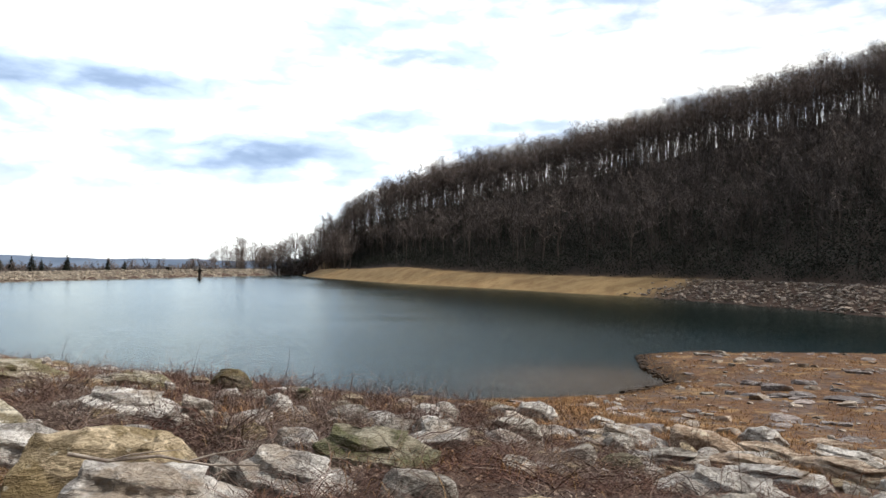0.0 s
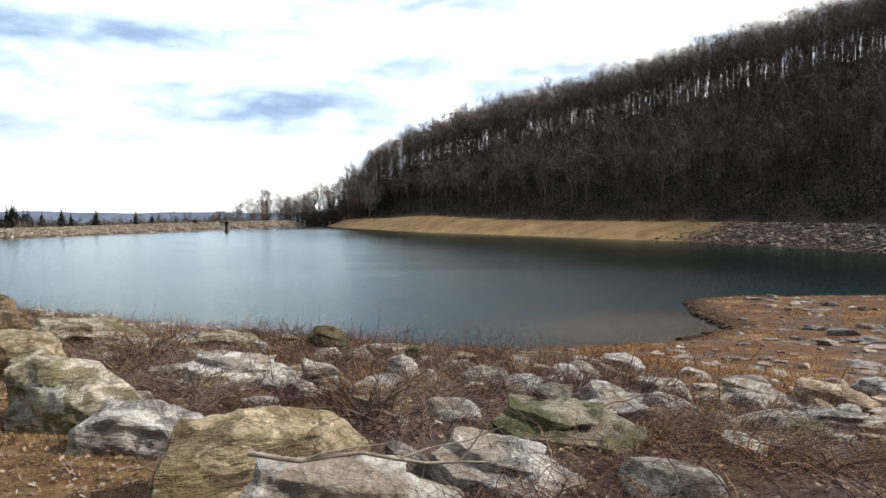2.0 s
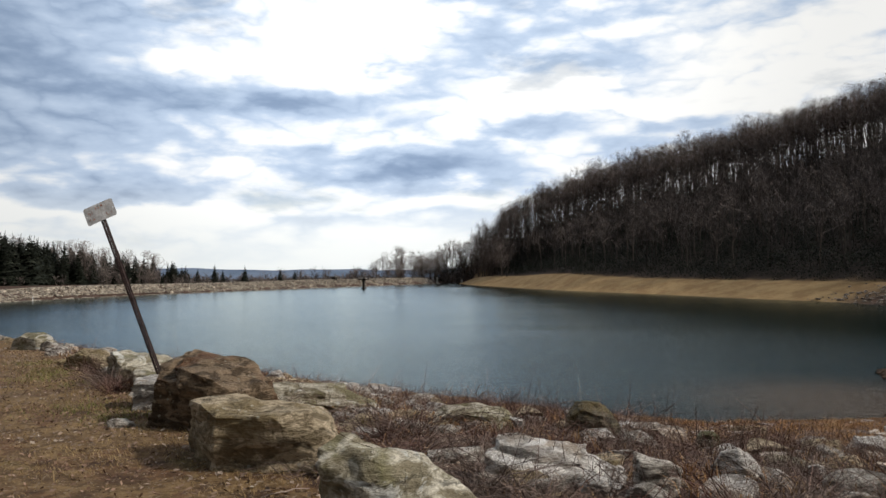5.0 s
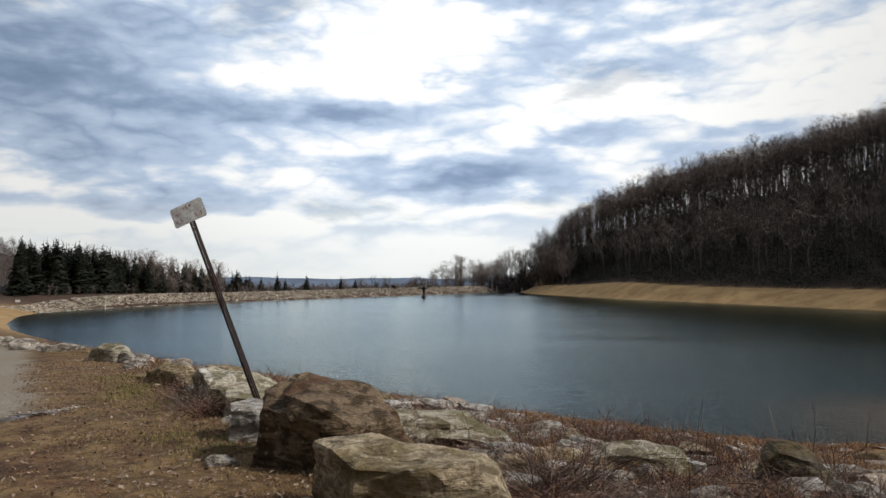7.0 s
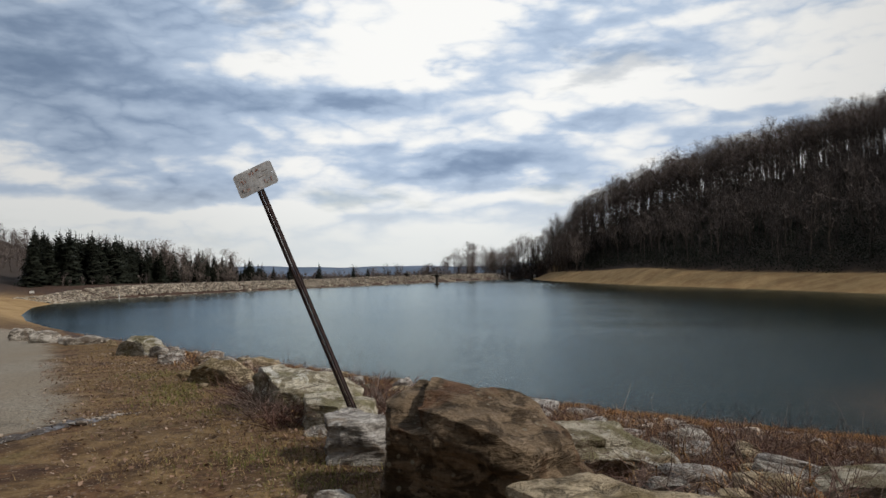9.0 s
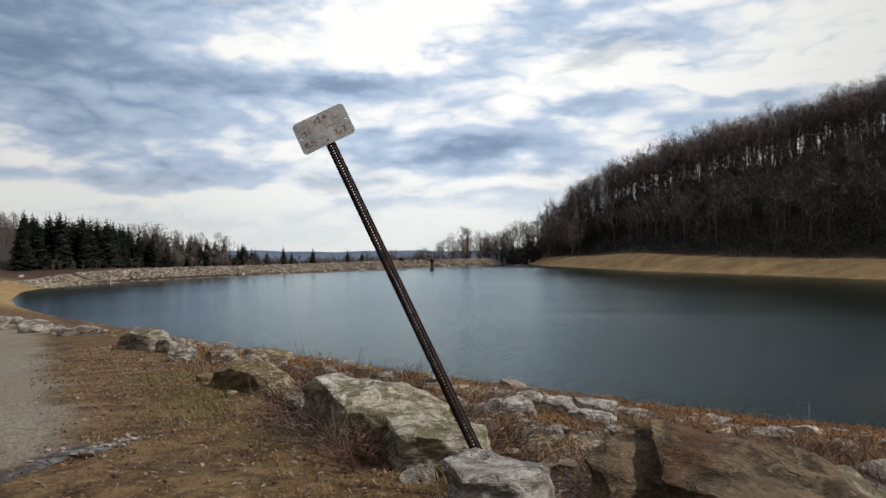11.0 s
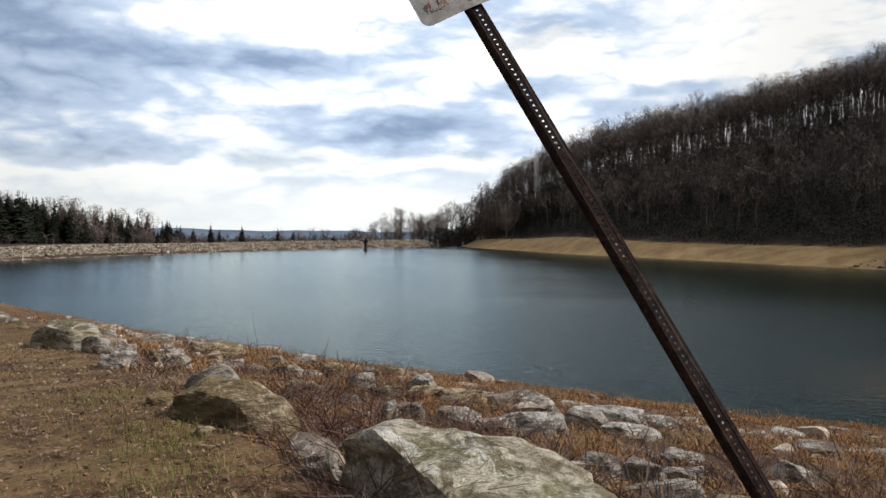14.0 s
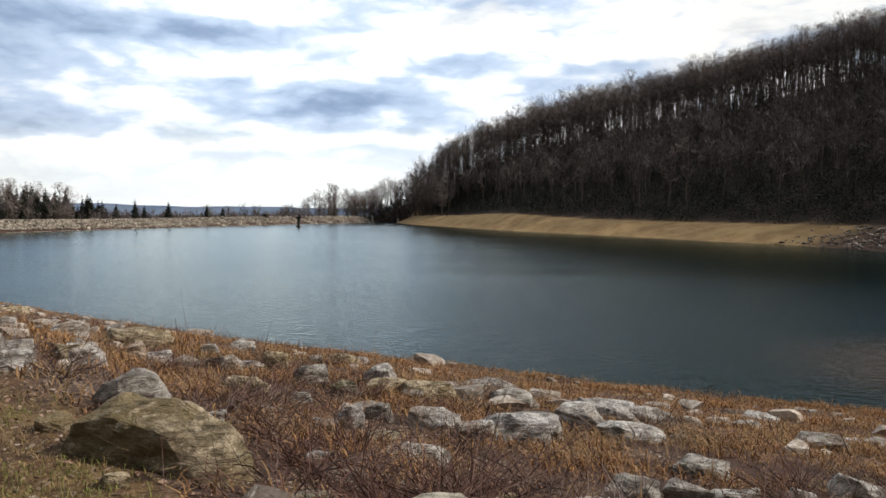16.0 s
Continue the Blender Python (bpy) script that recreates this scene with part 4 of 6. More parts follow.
ROCKS = {
    "white": rock_material("pale_rock", (0.36, 0.34, 0.325), (0.76, 0.745, 0.725), (0.43, 0.36, 0.29), (0.40, 0.39, 0.34), 0.95),
    "grey": rock_material("grey_rock", (0.25, 0.23, 0.205), (0.60, 0.575, 0.535), (0.26, 0.215, 0.175), (0.52, 0.52, 0.47), 0.8),
    "tan": rock_material("tan_rock", (0.25, 0.20, 0.125), (0.61, 0.51, 0.36), (0.30, 0.235, 0.125), (0.60, 0.58, 0.49), 0.7),
    "mossy": rock_material("mossy_rock", (0.21, 0.195, 0.14), (0.43, 0.40, 0.31), (0.12, 0.125, 0.05), (0.46, 0.46, 0.38), 0.6),
    "lichen": rock_material("lichened_rock", (0.28, 0.245, 0.165), (0.72, 0.68, 0.57), (0.26, 0.24, 0.125), (0.66, 0.66, 0.58), 0.95),
    "brown": rock_material("brown_rock", (0.12, 0.085, 0.05), (0.36, 0.27, 0.18), (0.23, 0.125, 0.07), (0.50, 0.47, 0.37), 0.7),
    "dark": rock_material("dark_rock", (0.10, 0.09, 0.07), (0.20, 0.175, 0.12), (0.17, 0.13, 0.05), (0.26, 0.25, 0.18), 0.2),
    "slate": rock_material("slate_rock", (0.17, 0.15, 0.15), (0.40, 0.38, 0.385), (0.22, 0.17, 0.15), (0.44, 0.43, 0.41), 0.6),
    "pink": rock_material("pinkish_rock", (0.38, 0.285, 0.21), (0.68, 0.56, 0.45), (0.30, 0.21, 0.14), (0.58, 0.55, 0.50), 0.8),
}
rubble_banks()
WORDS = {"white": "pale quartzite-white", "grey": "weathered grey", "tan": "tan and yellowish", "mossy": "moss-stained", "lichen": "lichen-spotted pale", "brown": "rusty brown", "dark": "dark moss-covered", "pink": "pinkish", "slate": "flat slate-grey"}
rock_rng = np.random.default_rng(77)


def rough_corners(rng):
    """Corners of a broken rock in a unit box standing on z = 0."""
    out = []
    for count, z0, z1, r0, r1 in ((4, 0.0, 0.05, 0.9, 1.0), (4, 0.35, 0.8, 0.85, 1.08), (5, 0.72, 1.0, 0.4, 1.0)):
        start = rng.uniform(0, 6.28)
        for k in range(count):
            a = start + (k + rng.uniform(-0.35, 0.35)) * 6.283 / count
            r = 0.5 * rng.uniform(r0, r1) / max(abs(math.cos(a)), abs(math.sin(a))) ** 0.45
            out.append((r * math.cos(a), r * math.sin(a), rng.uniform(z0, z1)))
    return out


def broken_block(corners, size, edge, rounding):
    """Triangles of the block between the corners, cut small enough to carry fine relief."""
    bm = bmesh.new()
    for c in corners:
        bm.verts.new((c[0] * size[0], c[1] * size[1], c[2] * size[2]))
    inner = bmesh.ops.convex_hull(bm, input=bm.verts)["geom_interior"]
    bmesh.ops.delete(bm, geom=[g for g in inner if isinstance(g, bmesh.types.BMVert)], context="VERTS")
    bmesh.ops.triangulate(bm, faces=bm.faces)
    for _ in range(7):
        long_ones = [e for e in bm.edges if e.calc_length() > edge]
        if not long_ones:
            break
        bmesh.ops.subdivide_edges(bm, edges=long_ones, cuts=1)
        bmesh.ops.triangulate(bm, faces=bm.faces)
    for _ in range(rounding):
        bmesh.ops.smooth_vert(bm, verts=bm.verts, factor=0.5, use_axis_x=True, use_axis_y=True, use_axis_z=True)
    bm.normal_update()
    bm.verts.index_update()
    p, out = np.array([v.co[:] for v in bm.verts]), np.array([v.normal[:] for v in bm.verts])
    f = np.array([[v.index for v in face.verts] for face in bm.faces])
    bm.free()
    return p, out, f


def rock(x, y, long, deep, tall, yaw, tint, slope=0.0, shape=None, sink=0.25, roll=0.0):
    """One boulder, resting in the ground: metres, the turn of its long side in degrees; slope lowers its far end along the long side."""
    rng = rock_rng
    blocks = shape or [[(a, b, c * (1 - slope * (a + 0.5))) for a, b, c in rough_corners(rng)]]
    edge = max(long * (0.04 if shape else 0.06), 0.02)
    size = (long * deep * tall) ** (1 / 3)
    shift = rng.uniform(-50, 50, 3)
    lean = rng.uniform(-0.4, 0.4, 2)
    points, faces, count = [], [], 0
    for corners in blocks:
        p, out, f = broken_block(corners, (long, deep, tall * (1 + sink)), edge, 1)
        p[:, 2] -= sink * tall
        bed = 5.0 * (p[:, 2] + lean[0] * p[:, 0] + lean[1] * p[:, 1])
        beds = np.column_stack([p[:, 0] * 0.6, p[:, 1] * 0.6, bed])
        broad = np.array([noise.fractal(Vector(q), 1.0, 2.1, 3) for q in (p / size * 1.4 + shift)])
        crag = np.array([noise.ridged_multi_fractal(Vector(q), 0.9, 2.2, 5, 1.0, 2.0) for q in (p / size * 1.8 + shift)])
        layer = np.array([noise.fractal(Vector(q), 0.8, 2.3, 4) for q in (beds / size * 1.1 + shift)])
        ledge = np.abs(np.mod(bed / size * 0.55 + 0.5 * broad + shift[0], 1.0) * 2 - 1) ** 3     # beds standing out of the broken sides
        side = 1.0 - 0.75 * np.abs(out[:, 2])
        p = p + out * size * ((0.035 if shape else 0.05) * broad + 0.04 * (crag - 1.0) + (0.045 * np.clip(layer, -0.6, 0.35) - 0.045 * ledge) * side)[:, None]
        points.append(p)
        faces.append(f + count)
        count += len(p)
    p, f = np.concatenate(points), np.concatenate(faces)
    me = mesh_from("rock", p, f, None, None, [ROCKS[tint]], True)
    me.set_sharp_from_angle(angle=radians(28))
    ob = new("boulder" if long > 0.75 else "rock", me)
    ob.matrix_world = pose(x, y, height(x, y) - 0.02, roll, rng.uniform(-5, 5), yaw)
    place = "beside the gravel track" if (x - EDGE[0]) * ACROSS[0] + (y - EDGE[1]) * ACROSS[1] < 0.9 else "among dead grass on the slope"
    what = "large angular boulder" if long > 1.0 else "angular boulder" if long > 0.6 else "broken rock"
    return tagged(ob, WORDS[tint] + " " + what + " " + place, "rock", "rocks on the shore slope")


# broken blocks, some with a second bed lying on the first
TALL_LEFT = [[(-0.5, -0.1, 0), (-0.34, -0.48, 0), (0.5, -0.45, 0), (0.5, 0.4, 0), (-0.45, 0.5, 0), (-0.5, -0.05, 0.9), (-0.42, 0.25, 1.02), (-0.34, -0.42, 0.8), (-0.05, -0.4, 0.74), (0.1, 0.3, 0.82), (0.3, -0.42, 0.56), (0.44, -0.25, 0.5), (0.5, -0.42, 0.22), (0.46, 0.35, 0.42)],
             [(-0.24, -0.32, 0.72), (-0.24, -0.3, 0.92), (-0.34, 0.2, 1.05), (0.1, -0.46, 0.66), (0.12, -0.42, 0.84), (0.36, -0.42, 0.54), (0.38, -0.36, 0.70), (0.42, 0.3, 0.66), (0.15, 0.4, 0.88), (-0.2, 0.42, 1.0), (-0.2, 0.4, 0.6), (0.42, 0.3, 0.4)]]
SQUARED = [[(-0.5, 0.08, 0), (-0.1, -0.5, 0), (0.5, -0.12, 0), (0.4, 0.5, 0), (-0.42, 0.5, 0), (-0.5, 0.08, 0.97), (-0.3, -0.2, 1.0), (-0.1, -0.47, 0.93), (0.18, -0.34, 0.95), (0.3, -0.1, 0.92), (0.42, -0.02, 0.64), (0.5, -0.12, 0.3), (-0.36, 0.42, 1.0), (0.25, 0.42, 0.9)]]
WEDGE = [[(-0.5, 0.0, 0), (-0.3, -0.42, 0), (0.5, -0.5, 0), (0.5, 0.3, 0), (-0.4, 0.5, 0), (-0.5, 0.02, 0.88), (-0.36, -0.32, 0.86), (-0.42, 0.3, 1.0), (-0.2, -0.1, 0.96), (-0.02, -0.42, 0.7), (0.1, 0.3, 0.82), (0.25, -0.2, 0.66), (0.46, -0.42, 0.3), (0.5, 0.2, 0.4)]]
JUTTING = [[(-0.5, 0.3, 0), (-0.02, -0.5, 0), (0.42, -0.45, 0), (0.5, 0.0, 0), (0.3, 0.5, 0), (-0.4, 0.5, 0), (-0.48, 0.3, 0.75), (-0.3, 0.05, 0.95), (-0.22, 0.3, 1.0), (-0.02, -0.47, 0.72), (0.1, -0.2, 0.8), (0.2, 0.3, 0.8), (0.42, 0.3, 0.5)],
           [(0.0, -0.5, 0.35), (0.0, -0.48, 0.7), (0.46, -0.5, 0.2), (0.5, -0.46, 0.45), (0.56, -0.2, 0.48), (0.5, -0.1, 0.2), (0.1, 0.1, 0.82), (0.4, 0.1, 0.6), (0.0, 0.1, 0.4)]]
ROOF = [[(-0.5, 0.1, 0), (0.1, -0.5, 0), (0.5, 0.0, 0), (0.3, 0.5, 0), (-0.4, 0.5, 0), (-0.46, 0.15, 0.5), (-0.22, 0.0, 0.92), (0.0, 0.1, 1.0), (0.12, -0.44, 0.6), (0.3, -0.2, 0.64), (0.48, 0, 0.25), (0.2, 0.4, 0.8), (-0.25, 0.4, 0.85)]]
LOAF = [[(-0.5, -0.3, 0), (-0.45, 0.5, 0), (0.45, -0.5, 0), (0.5, 0.4, 0), (-0.47, -0.2, 0.6), (-0.3, 0.2, 0.98), (-0.2, -0.3, 0.85), (0.1, 0.15, 1.0), (0.15, -0.4, 0.75), (0.38, 0.1, 0.8), (0.48, -0.25, 0.5), (0.5, 0.2, 0.45)]]
LEDGE = [[(-0.5, -0.35, 0), (-0.44, 0.5, 0), (0.5, -0.5, 0), (0.46, 0.4, 0), (-0.5, -0.3, 0.7), (-0.42, 0.46, 0.9), (-0.1, -0.46, 0.85), (0.2, 0.42, 1.0), (0.48, -0.46, 0.75), (0.45, 0.34, 0.9)],
         [(-0.34, -0.2, 0.7), (-0.3, 0.3, 1.05), (-0.1, -0.3, 1.1), (0.3, -0.34, 1.06), (0.36, 0.1, 1.16), (0.0, 0.34, 1.2), (0.3, 0.2, 0.7)]]
SLAB = [[(-0.5, -0.2, 0), (-0.3, -0.5, 0), (0.45, -0.5, 0), (0.5, 0.3, 0), (-0.4, 0.5, 0), (-0.48, -0.2, 0.8), (-0.3, -0.46, 0.62), (-0.35, 0.4, 1.0), (0.1, 0.3, 0.9), (0.1, -0.46, 0.5), (0.45, -0.46, 0.2), (0.5, 0.2, 0.45)],
        [(-0.42, -0.1, 0.6), (-0.4, 0.3, 1.1), (-0.1, -0.3, 0.55), (-0.1, -0.28, 0.84), (0.2, -0.2, 0.66), (0.25, 0.3, 0.9), (-0.38, 0.0, 1.0), (0.1, 0.3, 0.6)]]
rock(-5.22, 7.42, 1.8, 0.9, 0.55, -12, "tan", shape=SQUARED)
rock(-6.6, 9.05, 1.55, 1.05, 0.80, -12, "brown", shape=TALL_LEFT)
rock(-3.5, 5.85, 1.2, 0.7, 0.6, -12, "lichen", shape=WEDGE)
rock(-9.8, 12.3, 1.8, 1.0, 0.64, 0, "lichen", shape=JUTTING)
rock(-8.76, 11.2, 1.15, 0.7, 0.38, -20, "lichen", shape=SQUARED)
rock(-7.95, 9.95, 0.85, 0.62, 0.40, -15, "white", shape=SQUARED)
rock(-6.0, 10.75, 1.7, 0.8, 0.36, 35, "lichen", shape=SLAB)
rock(-1.58, 4.52, 1.45, 0.62, 0.5, 40, "tan", shape=LOAF)
rock(-2.65, 5.25, 1.0, 0.6, 0.33, 12, "white", shape=LOAF)
rock(-0.9, 3.92, 1.3, 0.6, 0.33, 20, "white", shape=SLAB)
rock(-12.5, 14.65, 1.4, 0.65, 0.47, -8, "tan", shape=LOAF)
rock(-18.25, 19.6, 1.45, 0.8, 0.52, -4, "lichen", shape=LOAF)
rock(-17.2, 19.0, 0.7, 0.45, 0.35, 10, "grey", 0.1)
rock(-2.6, 7.45, 1.25, 0.55, 0.33, 14, "white", shape=SLAB)
rock(-8.6, 22.35, 1.1, 0.6, 0.42, 4, "white", 0.1)
rock(-16.4, 19.9, 0.8, 0.5, 0.4, 26, "white", 0.1)
rock(-7.54, 8.68, 0.37, 0.21, 0.11, 22, "grey")
rock(-13.54, 16.21, 0.81, 0.41, 0.46, 27, "grey")
rock(-13.65, 15.17, 0.32, 0.21, 0.16, 42, "tan")
rock(-12.47, 14.04, 0.22, 0.14, 0.12, 24, "tan")
rock(-0.08, 4.45, 0.9, 0.55, 0.27, -14, "white", shape=SLAB)
rock(0.42, 5.5, 1.15, 0.7, 0.29, -10, "mossy", shape=SLAB)
rock(0.87, 6.7, 0.6, 0.45, 0.29, -30, "white", shape=ROOF)
rock(0.98, 8.70, 0.47, 0.31, 0.26, -3, "grey")
rock(-1.05, 8.0, 0.52, 0.36, 0.31, -4, "white", shape=ROOF)
rock(-1.81, 7.25, 0.39, 0.22, 0.34, 13, "grey")
rock(-1.85, 6.75, 0.52, 0.34, 0.24, 17, "grey", shape=ROOF)
rock(-3.8, 10.2, 1.1, 0.66, 0.3, 9, "lichen", shape=LOAF)
rock(-2.35, 10.4, 0.66, 0.5, 0.4, 8, "dark", shape=LOAF)
rock(-1.08, 9.78, 0.29, 0.17, 0.28, -11, "mossy")
rock(-1.53, 11.66, 0.94, 0.55, 0.22, -10, "grey")
rock(-2.66, 7.08, 0.45, 0.30, 0.14, 19, "grey")
rock(-2.26, 7.17, 0.31, 0.19, 0.15, 1, "white")
rock(-0.25, 7.60, 0.33, 0.22, 0.08, -10, "white")
rock(3.3, 18.2, 1.2, 0.8, 0.52, -8, "white", shape=LOAF)
rock(-0.45, 9.18, 0.44, 0.26, 0.12, -10, "mossy")
rock(-0.25, 8.72, 0.19, 0.11, 0.13, -11, "white")
rock(2.47, 27.06, 1.33, 0.70, 0.45, -14, "tan")
rock(2.62, 19.67, 1.15, 0.75, 0.33, -24, "grey")
rock(-3.93, 9.46, 0.37, 0.19, 0.13, 18, "grey")
rock(-3.52, 7.90, 0.57, 0.31, 0.13, 16, "grey")
rock(-4.88, 9.30, 0.31, 0.18, 0.26, 22, "tan")
rock(-4.38, 9.44, 0.53, 0.36, 0.17, 15, "grey")
rock(-3.11, 7.13, 0.25, 0.15, 0.13, 13, "grey")
rock(-2.80, 7.17, 0.33, 0.20, 0.08, 12, "tan")
rock(2.02, 9.1, 0.76, 0.5, 0.36, -5, "grey", shape=SQUARED)
rock(4.5, 12.8, 1.3, 0.6, 0.36, -13, "white", shape=SLAB)
rock(4.96, 17.70, 0.82, 0.54, 0.18, -21, "white")
rock(5.8, 12.6, 1.3, 0.62, 0.46, -30, "pink", shape=WEDGE)
rock(8.2, 15.8, 1.2, 0.7, 0.40, -27, "white", shape=ROOF)
rock(3.20, 7.96, 0.56, 0.30, 0.28, -14, "mossy")
rock(4.2, 9.3, 1.1, 0.5, 0.22, -24, "grey", shape=LEDGE)
rock(3.53, 7.74, 0.32, 0.21, 0.18, -5, "grey")
rock(5.4, 9.6, 1.2, 0.5, 0.2, -35, "pink", shape=LEDGE)
rock(6.9, 12.0, 1.9, 0.5, 0.22, -72, "pink", shape=LEDGE)
rock(6.85, 9.75, 2.2, 0.55, 0.26, -78, "pink", shape=LEDGE)
rock(7.9, 11.3, 1.2, 0.5, 0.2, -50, "grey", shape=LEDGE)
rock(5.0, 8.0, 1.3, 0.5, 0.2, -40, "white", shape=LEDGE)
rock(9.0, 13.6, 1.5, 0.6, 0.2, -22, "white", shape=SLAB)
rock(2.99, 3.93, 0.45, 0.26, 0.23, -10, "grey")
rock(3.65, 5.4, 1.0, 0.6, 0.28, -24, "white", shape=SLAB)
rock(2.00, 6.01, 0.42, 0.23, 0.09, -15, "white")
rock(2.32, 3.56, 0.48, 0.28, 0.14, -23, "grey")
rock(1.63, 3.75, 0.39, 0.22, 0.17, 5, "tan")
rock(18.50, 50.32, 1.33, 0.68, 0.19, -30, "grey")
rock(19.96, 50.08, 0.84, 0.38, 0.16, -28, "grey")
rock(20.60, 47.75, 1.29, 0.75, 0.18, -25, "grey")
rock(21.58, 46.10, 1.18, 0.59, 0.30, -33, "slate")
rock(15.25, 37.47, 1.19, 0.73, 0.12, -22, "grey")
rock(14.37, 33.98, 0.70, 0.34, 0.20, -31, "slate")
rock(16.82, 37.54, 1.38, 0.64, 0.25, -30, "slate")
rock(15.16, 33.48, 1.23, 0.70, 0.17, -31, "slate")
rock(17.07, 35.23, 1.75, 0.81, 0.34, -24, "slate")
rock(19.34, 37.29, 1.36, 0.68, 0.24, -13, "slate")
rock(16.28, 33.14, 1.33, 0.63, 0.17, -23, "slate")
rock(17.39, 33.07, 1.09, 0.63, 0.17, -28, "slate")
rock(19.95, 34.85, 0.97, 0.59, 0.18, -28, "slate")
rock(24.18, 40.98, 1.78, 0.88, 0.21, -31, "slate")
rock(15.03, 25.88, 1.26, 0.58, 0.17, -29, "slate")
rock(13.75, 25.03, 0.85, 0.42, 0.10, -16, "slate")
rock(10.51, 27.68, 0.75, 0.44, 0.14, -18, "slate")
rock(10.75, 26.95, 0.61, 0.28, 0.13, -25, "grey")
rock(9.42, 27.68, 1.25, 0.62, 0.14, -23, "slate")
rock(7.85, 30.91, 0.33, 0.18, 0.27, -3, "white")
rock(8.21, 30.58, 0.68, 0.36, 0.20, -23, "white")
rock(13.26, 34.23, 0.76, 0.46, 0.14, -17, "grey")
rock(11.61, 32.81, 0.73, 0.45, 0.14, -20, "slate")
rock(20.53, 33.38, 1.34, 0.81, 0.15, -26, "slate")
rock(13.78, 21.96, 1.01, 0.59, 0.10, -23, "slate")
rock(11.40, 19.31, 1.46, 0.78, 0.14, -37, "pink")
rock(-19.57, 24.45, 0.83, 0.45, 0.44, 42, "white")
rock(-16.23, 18.26, 0.50, 0.33, 0.33, 47, "grey")
rock(-16.51, 19.75, 0.61, 0.34, 0.31, 37, "tan")
rock(-36.06, 44.95, 1.74, 1.12, 0.38, 40, "tan")
rock(-20.18, 23.34, 0.35, 0.23, 0.27, 38, "white")
rock(-20.63, 27.90, 0.68, 0.42, 0.38, 35, "white")
rock(-20.42, 28.58, 0.96, 0.52, 0.24, 39, "tan")
rock(-18.96, 27.04, 0.81, 0.54, 0.32, 17, "tan")
rock(-16.84, 22.18, 0.41, 0.27, 0.39, 40, "pink")
rock(-16.75, 22.80, 0.62, 0.39, 0.27, 17, "white")
rock(-16.36, 23.17, 0.56, 0.37, 0.24, 17, "white")
rock(-16.98, 25.57, 0.49, 0.33, 0.27, 28, "grey")
rock(-15.83, 23.67, 0.80, 0.41, 0.34, 15, "white")
rock(-17.11, 27.69, 0.80, 0.49, 0.24, 23, "white")
rock(-15.47, 24.29, 0.55, 0.35, 0.21, 31, "white")
rock(-15.05, 24.49, 0.53, 0.29, 0.39, 7, "tan")
rock(-14.34, 20.89, 1.00, 0.67, 0.27, 10, "tan")
rock(-13.76, 22.59, 0.66, 0.44, 0.40, 7, "grey")
rock(-14.70, 26.36, 0.40, 0.26, 0.25, 23, "white")
rock(-14.55, 28.12, 1.01, 0.66, 0.33, 15, "tan")
rock(-12.72, 23.71, 0.76, 0.50, 0.47, 4, "white")
rock(-12.92, 21.69, 0.52, 0.32, 0.32, 10, "mossy")
rock(-12.50, 23.02, 0.88, 0.58, 0.27, 17, "tan")
rock(-11.74, 22.97, 1.10, 0.64, 0.36, 8, "tan")
rock(-13.37, 20.69, 0.42, 0.21, 0.18, 6, "white")
rock(-12.13, 18.79, 0.42, 0.26, 0.36, 13, "white")
rock(-12.18, 17.81, 0.35, 0.23, 0.18, 18, "grey")
rock(-11.97, 19.91, 0.48, 0.25, 0.28, 8, "grey")
rock(-11.55, 17.89, 0.48, 0.31, 0.16, 12, "mossy")
rock(-11.07, 17.02, 0.85, 0.43, 0.19, 17, "grey")
rock(-11.17, 19.88, 0.85, 0.55, 0.32, -3, "white")
rock(-10.59, 19.39, 0.64, 0.38, 0.21, 1, "white")
rock(-10.81, 26.65, 1.61, 1.03, 0.37, -2, "grey")
rock(-10.13, 22.84, 1.02, 0.55, 0.32, 0, "grey")
rock(-10.00, 19.63, 1.35, 0.91, 0.41, -9, "white")
rock(-9.15, 20.88, 0.92, 0.48, 0.43, -1, "white")
rock(-7.65, 23.55, 1.08, 0.72, 0.29, -9, "grey")
rock(-8.44, 20.46, 1.09, 0.63, 0.24, 0, "white")
rock(-6.01, 25.12, 0.55, 0.35, 0.17, -25, "grey")
rock(-5.42, 25.06, 0.68, 0.44, 0.22, -24, "grey")
rock(-4.99, 22.70, 0.97, 0.54, 0.28, -13, "grey")
rock(-3.58, 24.79, 0.69, 0.40, 0.15, -16, "white")
rock(-8.99, 16.38, 0.59, 0.31, 0.33, 1, "grey")
rock(-8.49, 16.46, 0.58, 0.31, 0.31, -21, "grey")
rock(-8.04, 16.62, 0.48, 0.28, 0.28, -20, "grey")
rock(-7.37, 16.82, 0.39, 0.23, 0.25, -11, "white")
rock(-6.70, 17.23, 0.66, 0.41, 0.35, -36, "grey")
rock(-10.15, 14.91, 0.72, 0.40, 0.16, 3, "tan")
rock(-11.25, 14.24, 0.46, 0.27, 0.11, 21, "mossy")
rock(-11.37, 15.36, 0.43, 0.25, 0.11, 4, "grey")
rock(-11.79, 16.02, 0.38, 0.21, 0.08, 25, "white")
rock(-13.06, 16.58, 0.49, 0.28, 0.13, 31, "white")
rock(-11.40, 13.91, 0.40, 0.25, 0.09, 22, "grey")
rock(-21.52, 22.19, 0.38, 0.23, 0.24, 44, "tan")
rock(-15.84, 17.54, 0.60, 0.33, 0.30, 46, "white")
rock(-19.10, 26.07, 1.59, 0.93, 0.48, 40, "tan")
rock(-28.93, 25.87, 1.04, 0.57, 0.55, 56, "grey")
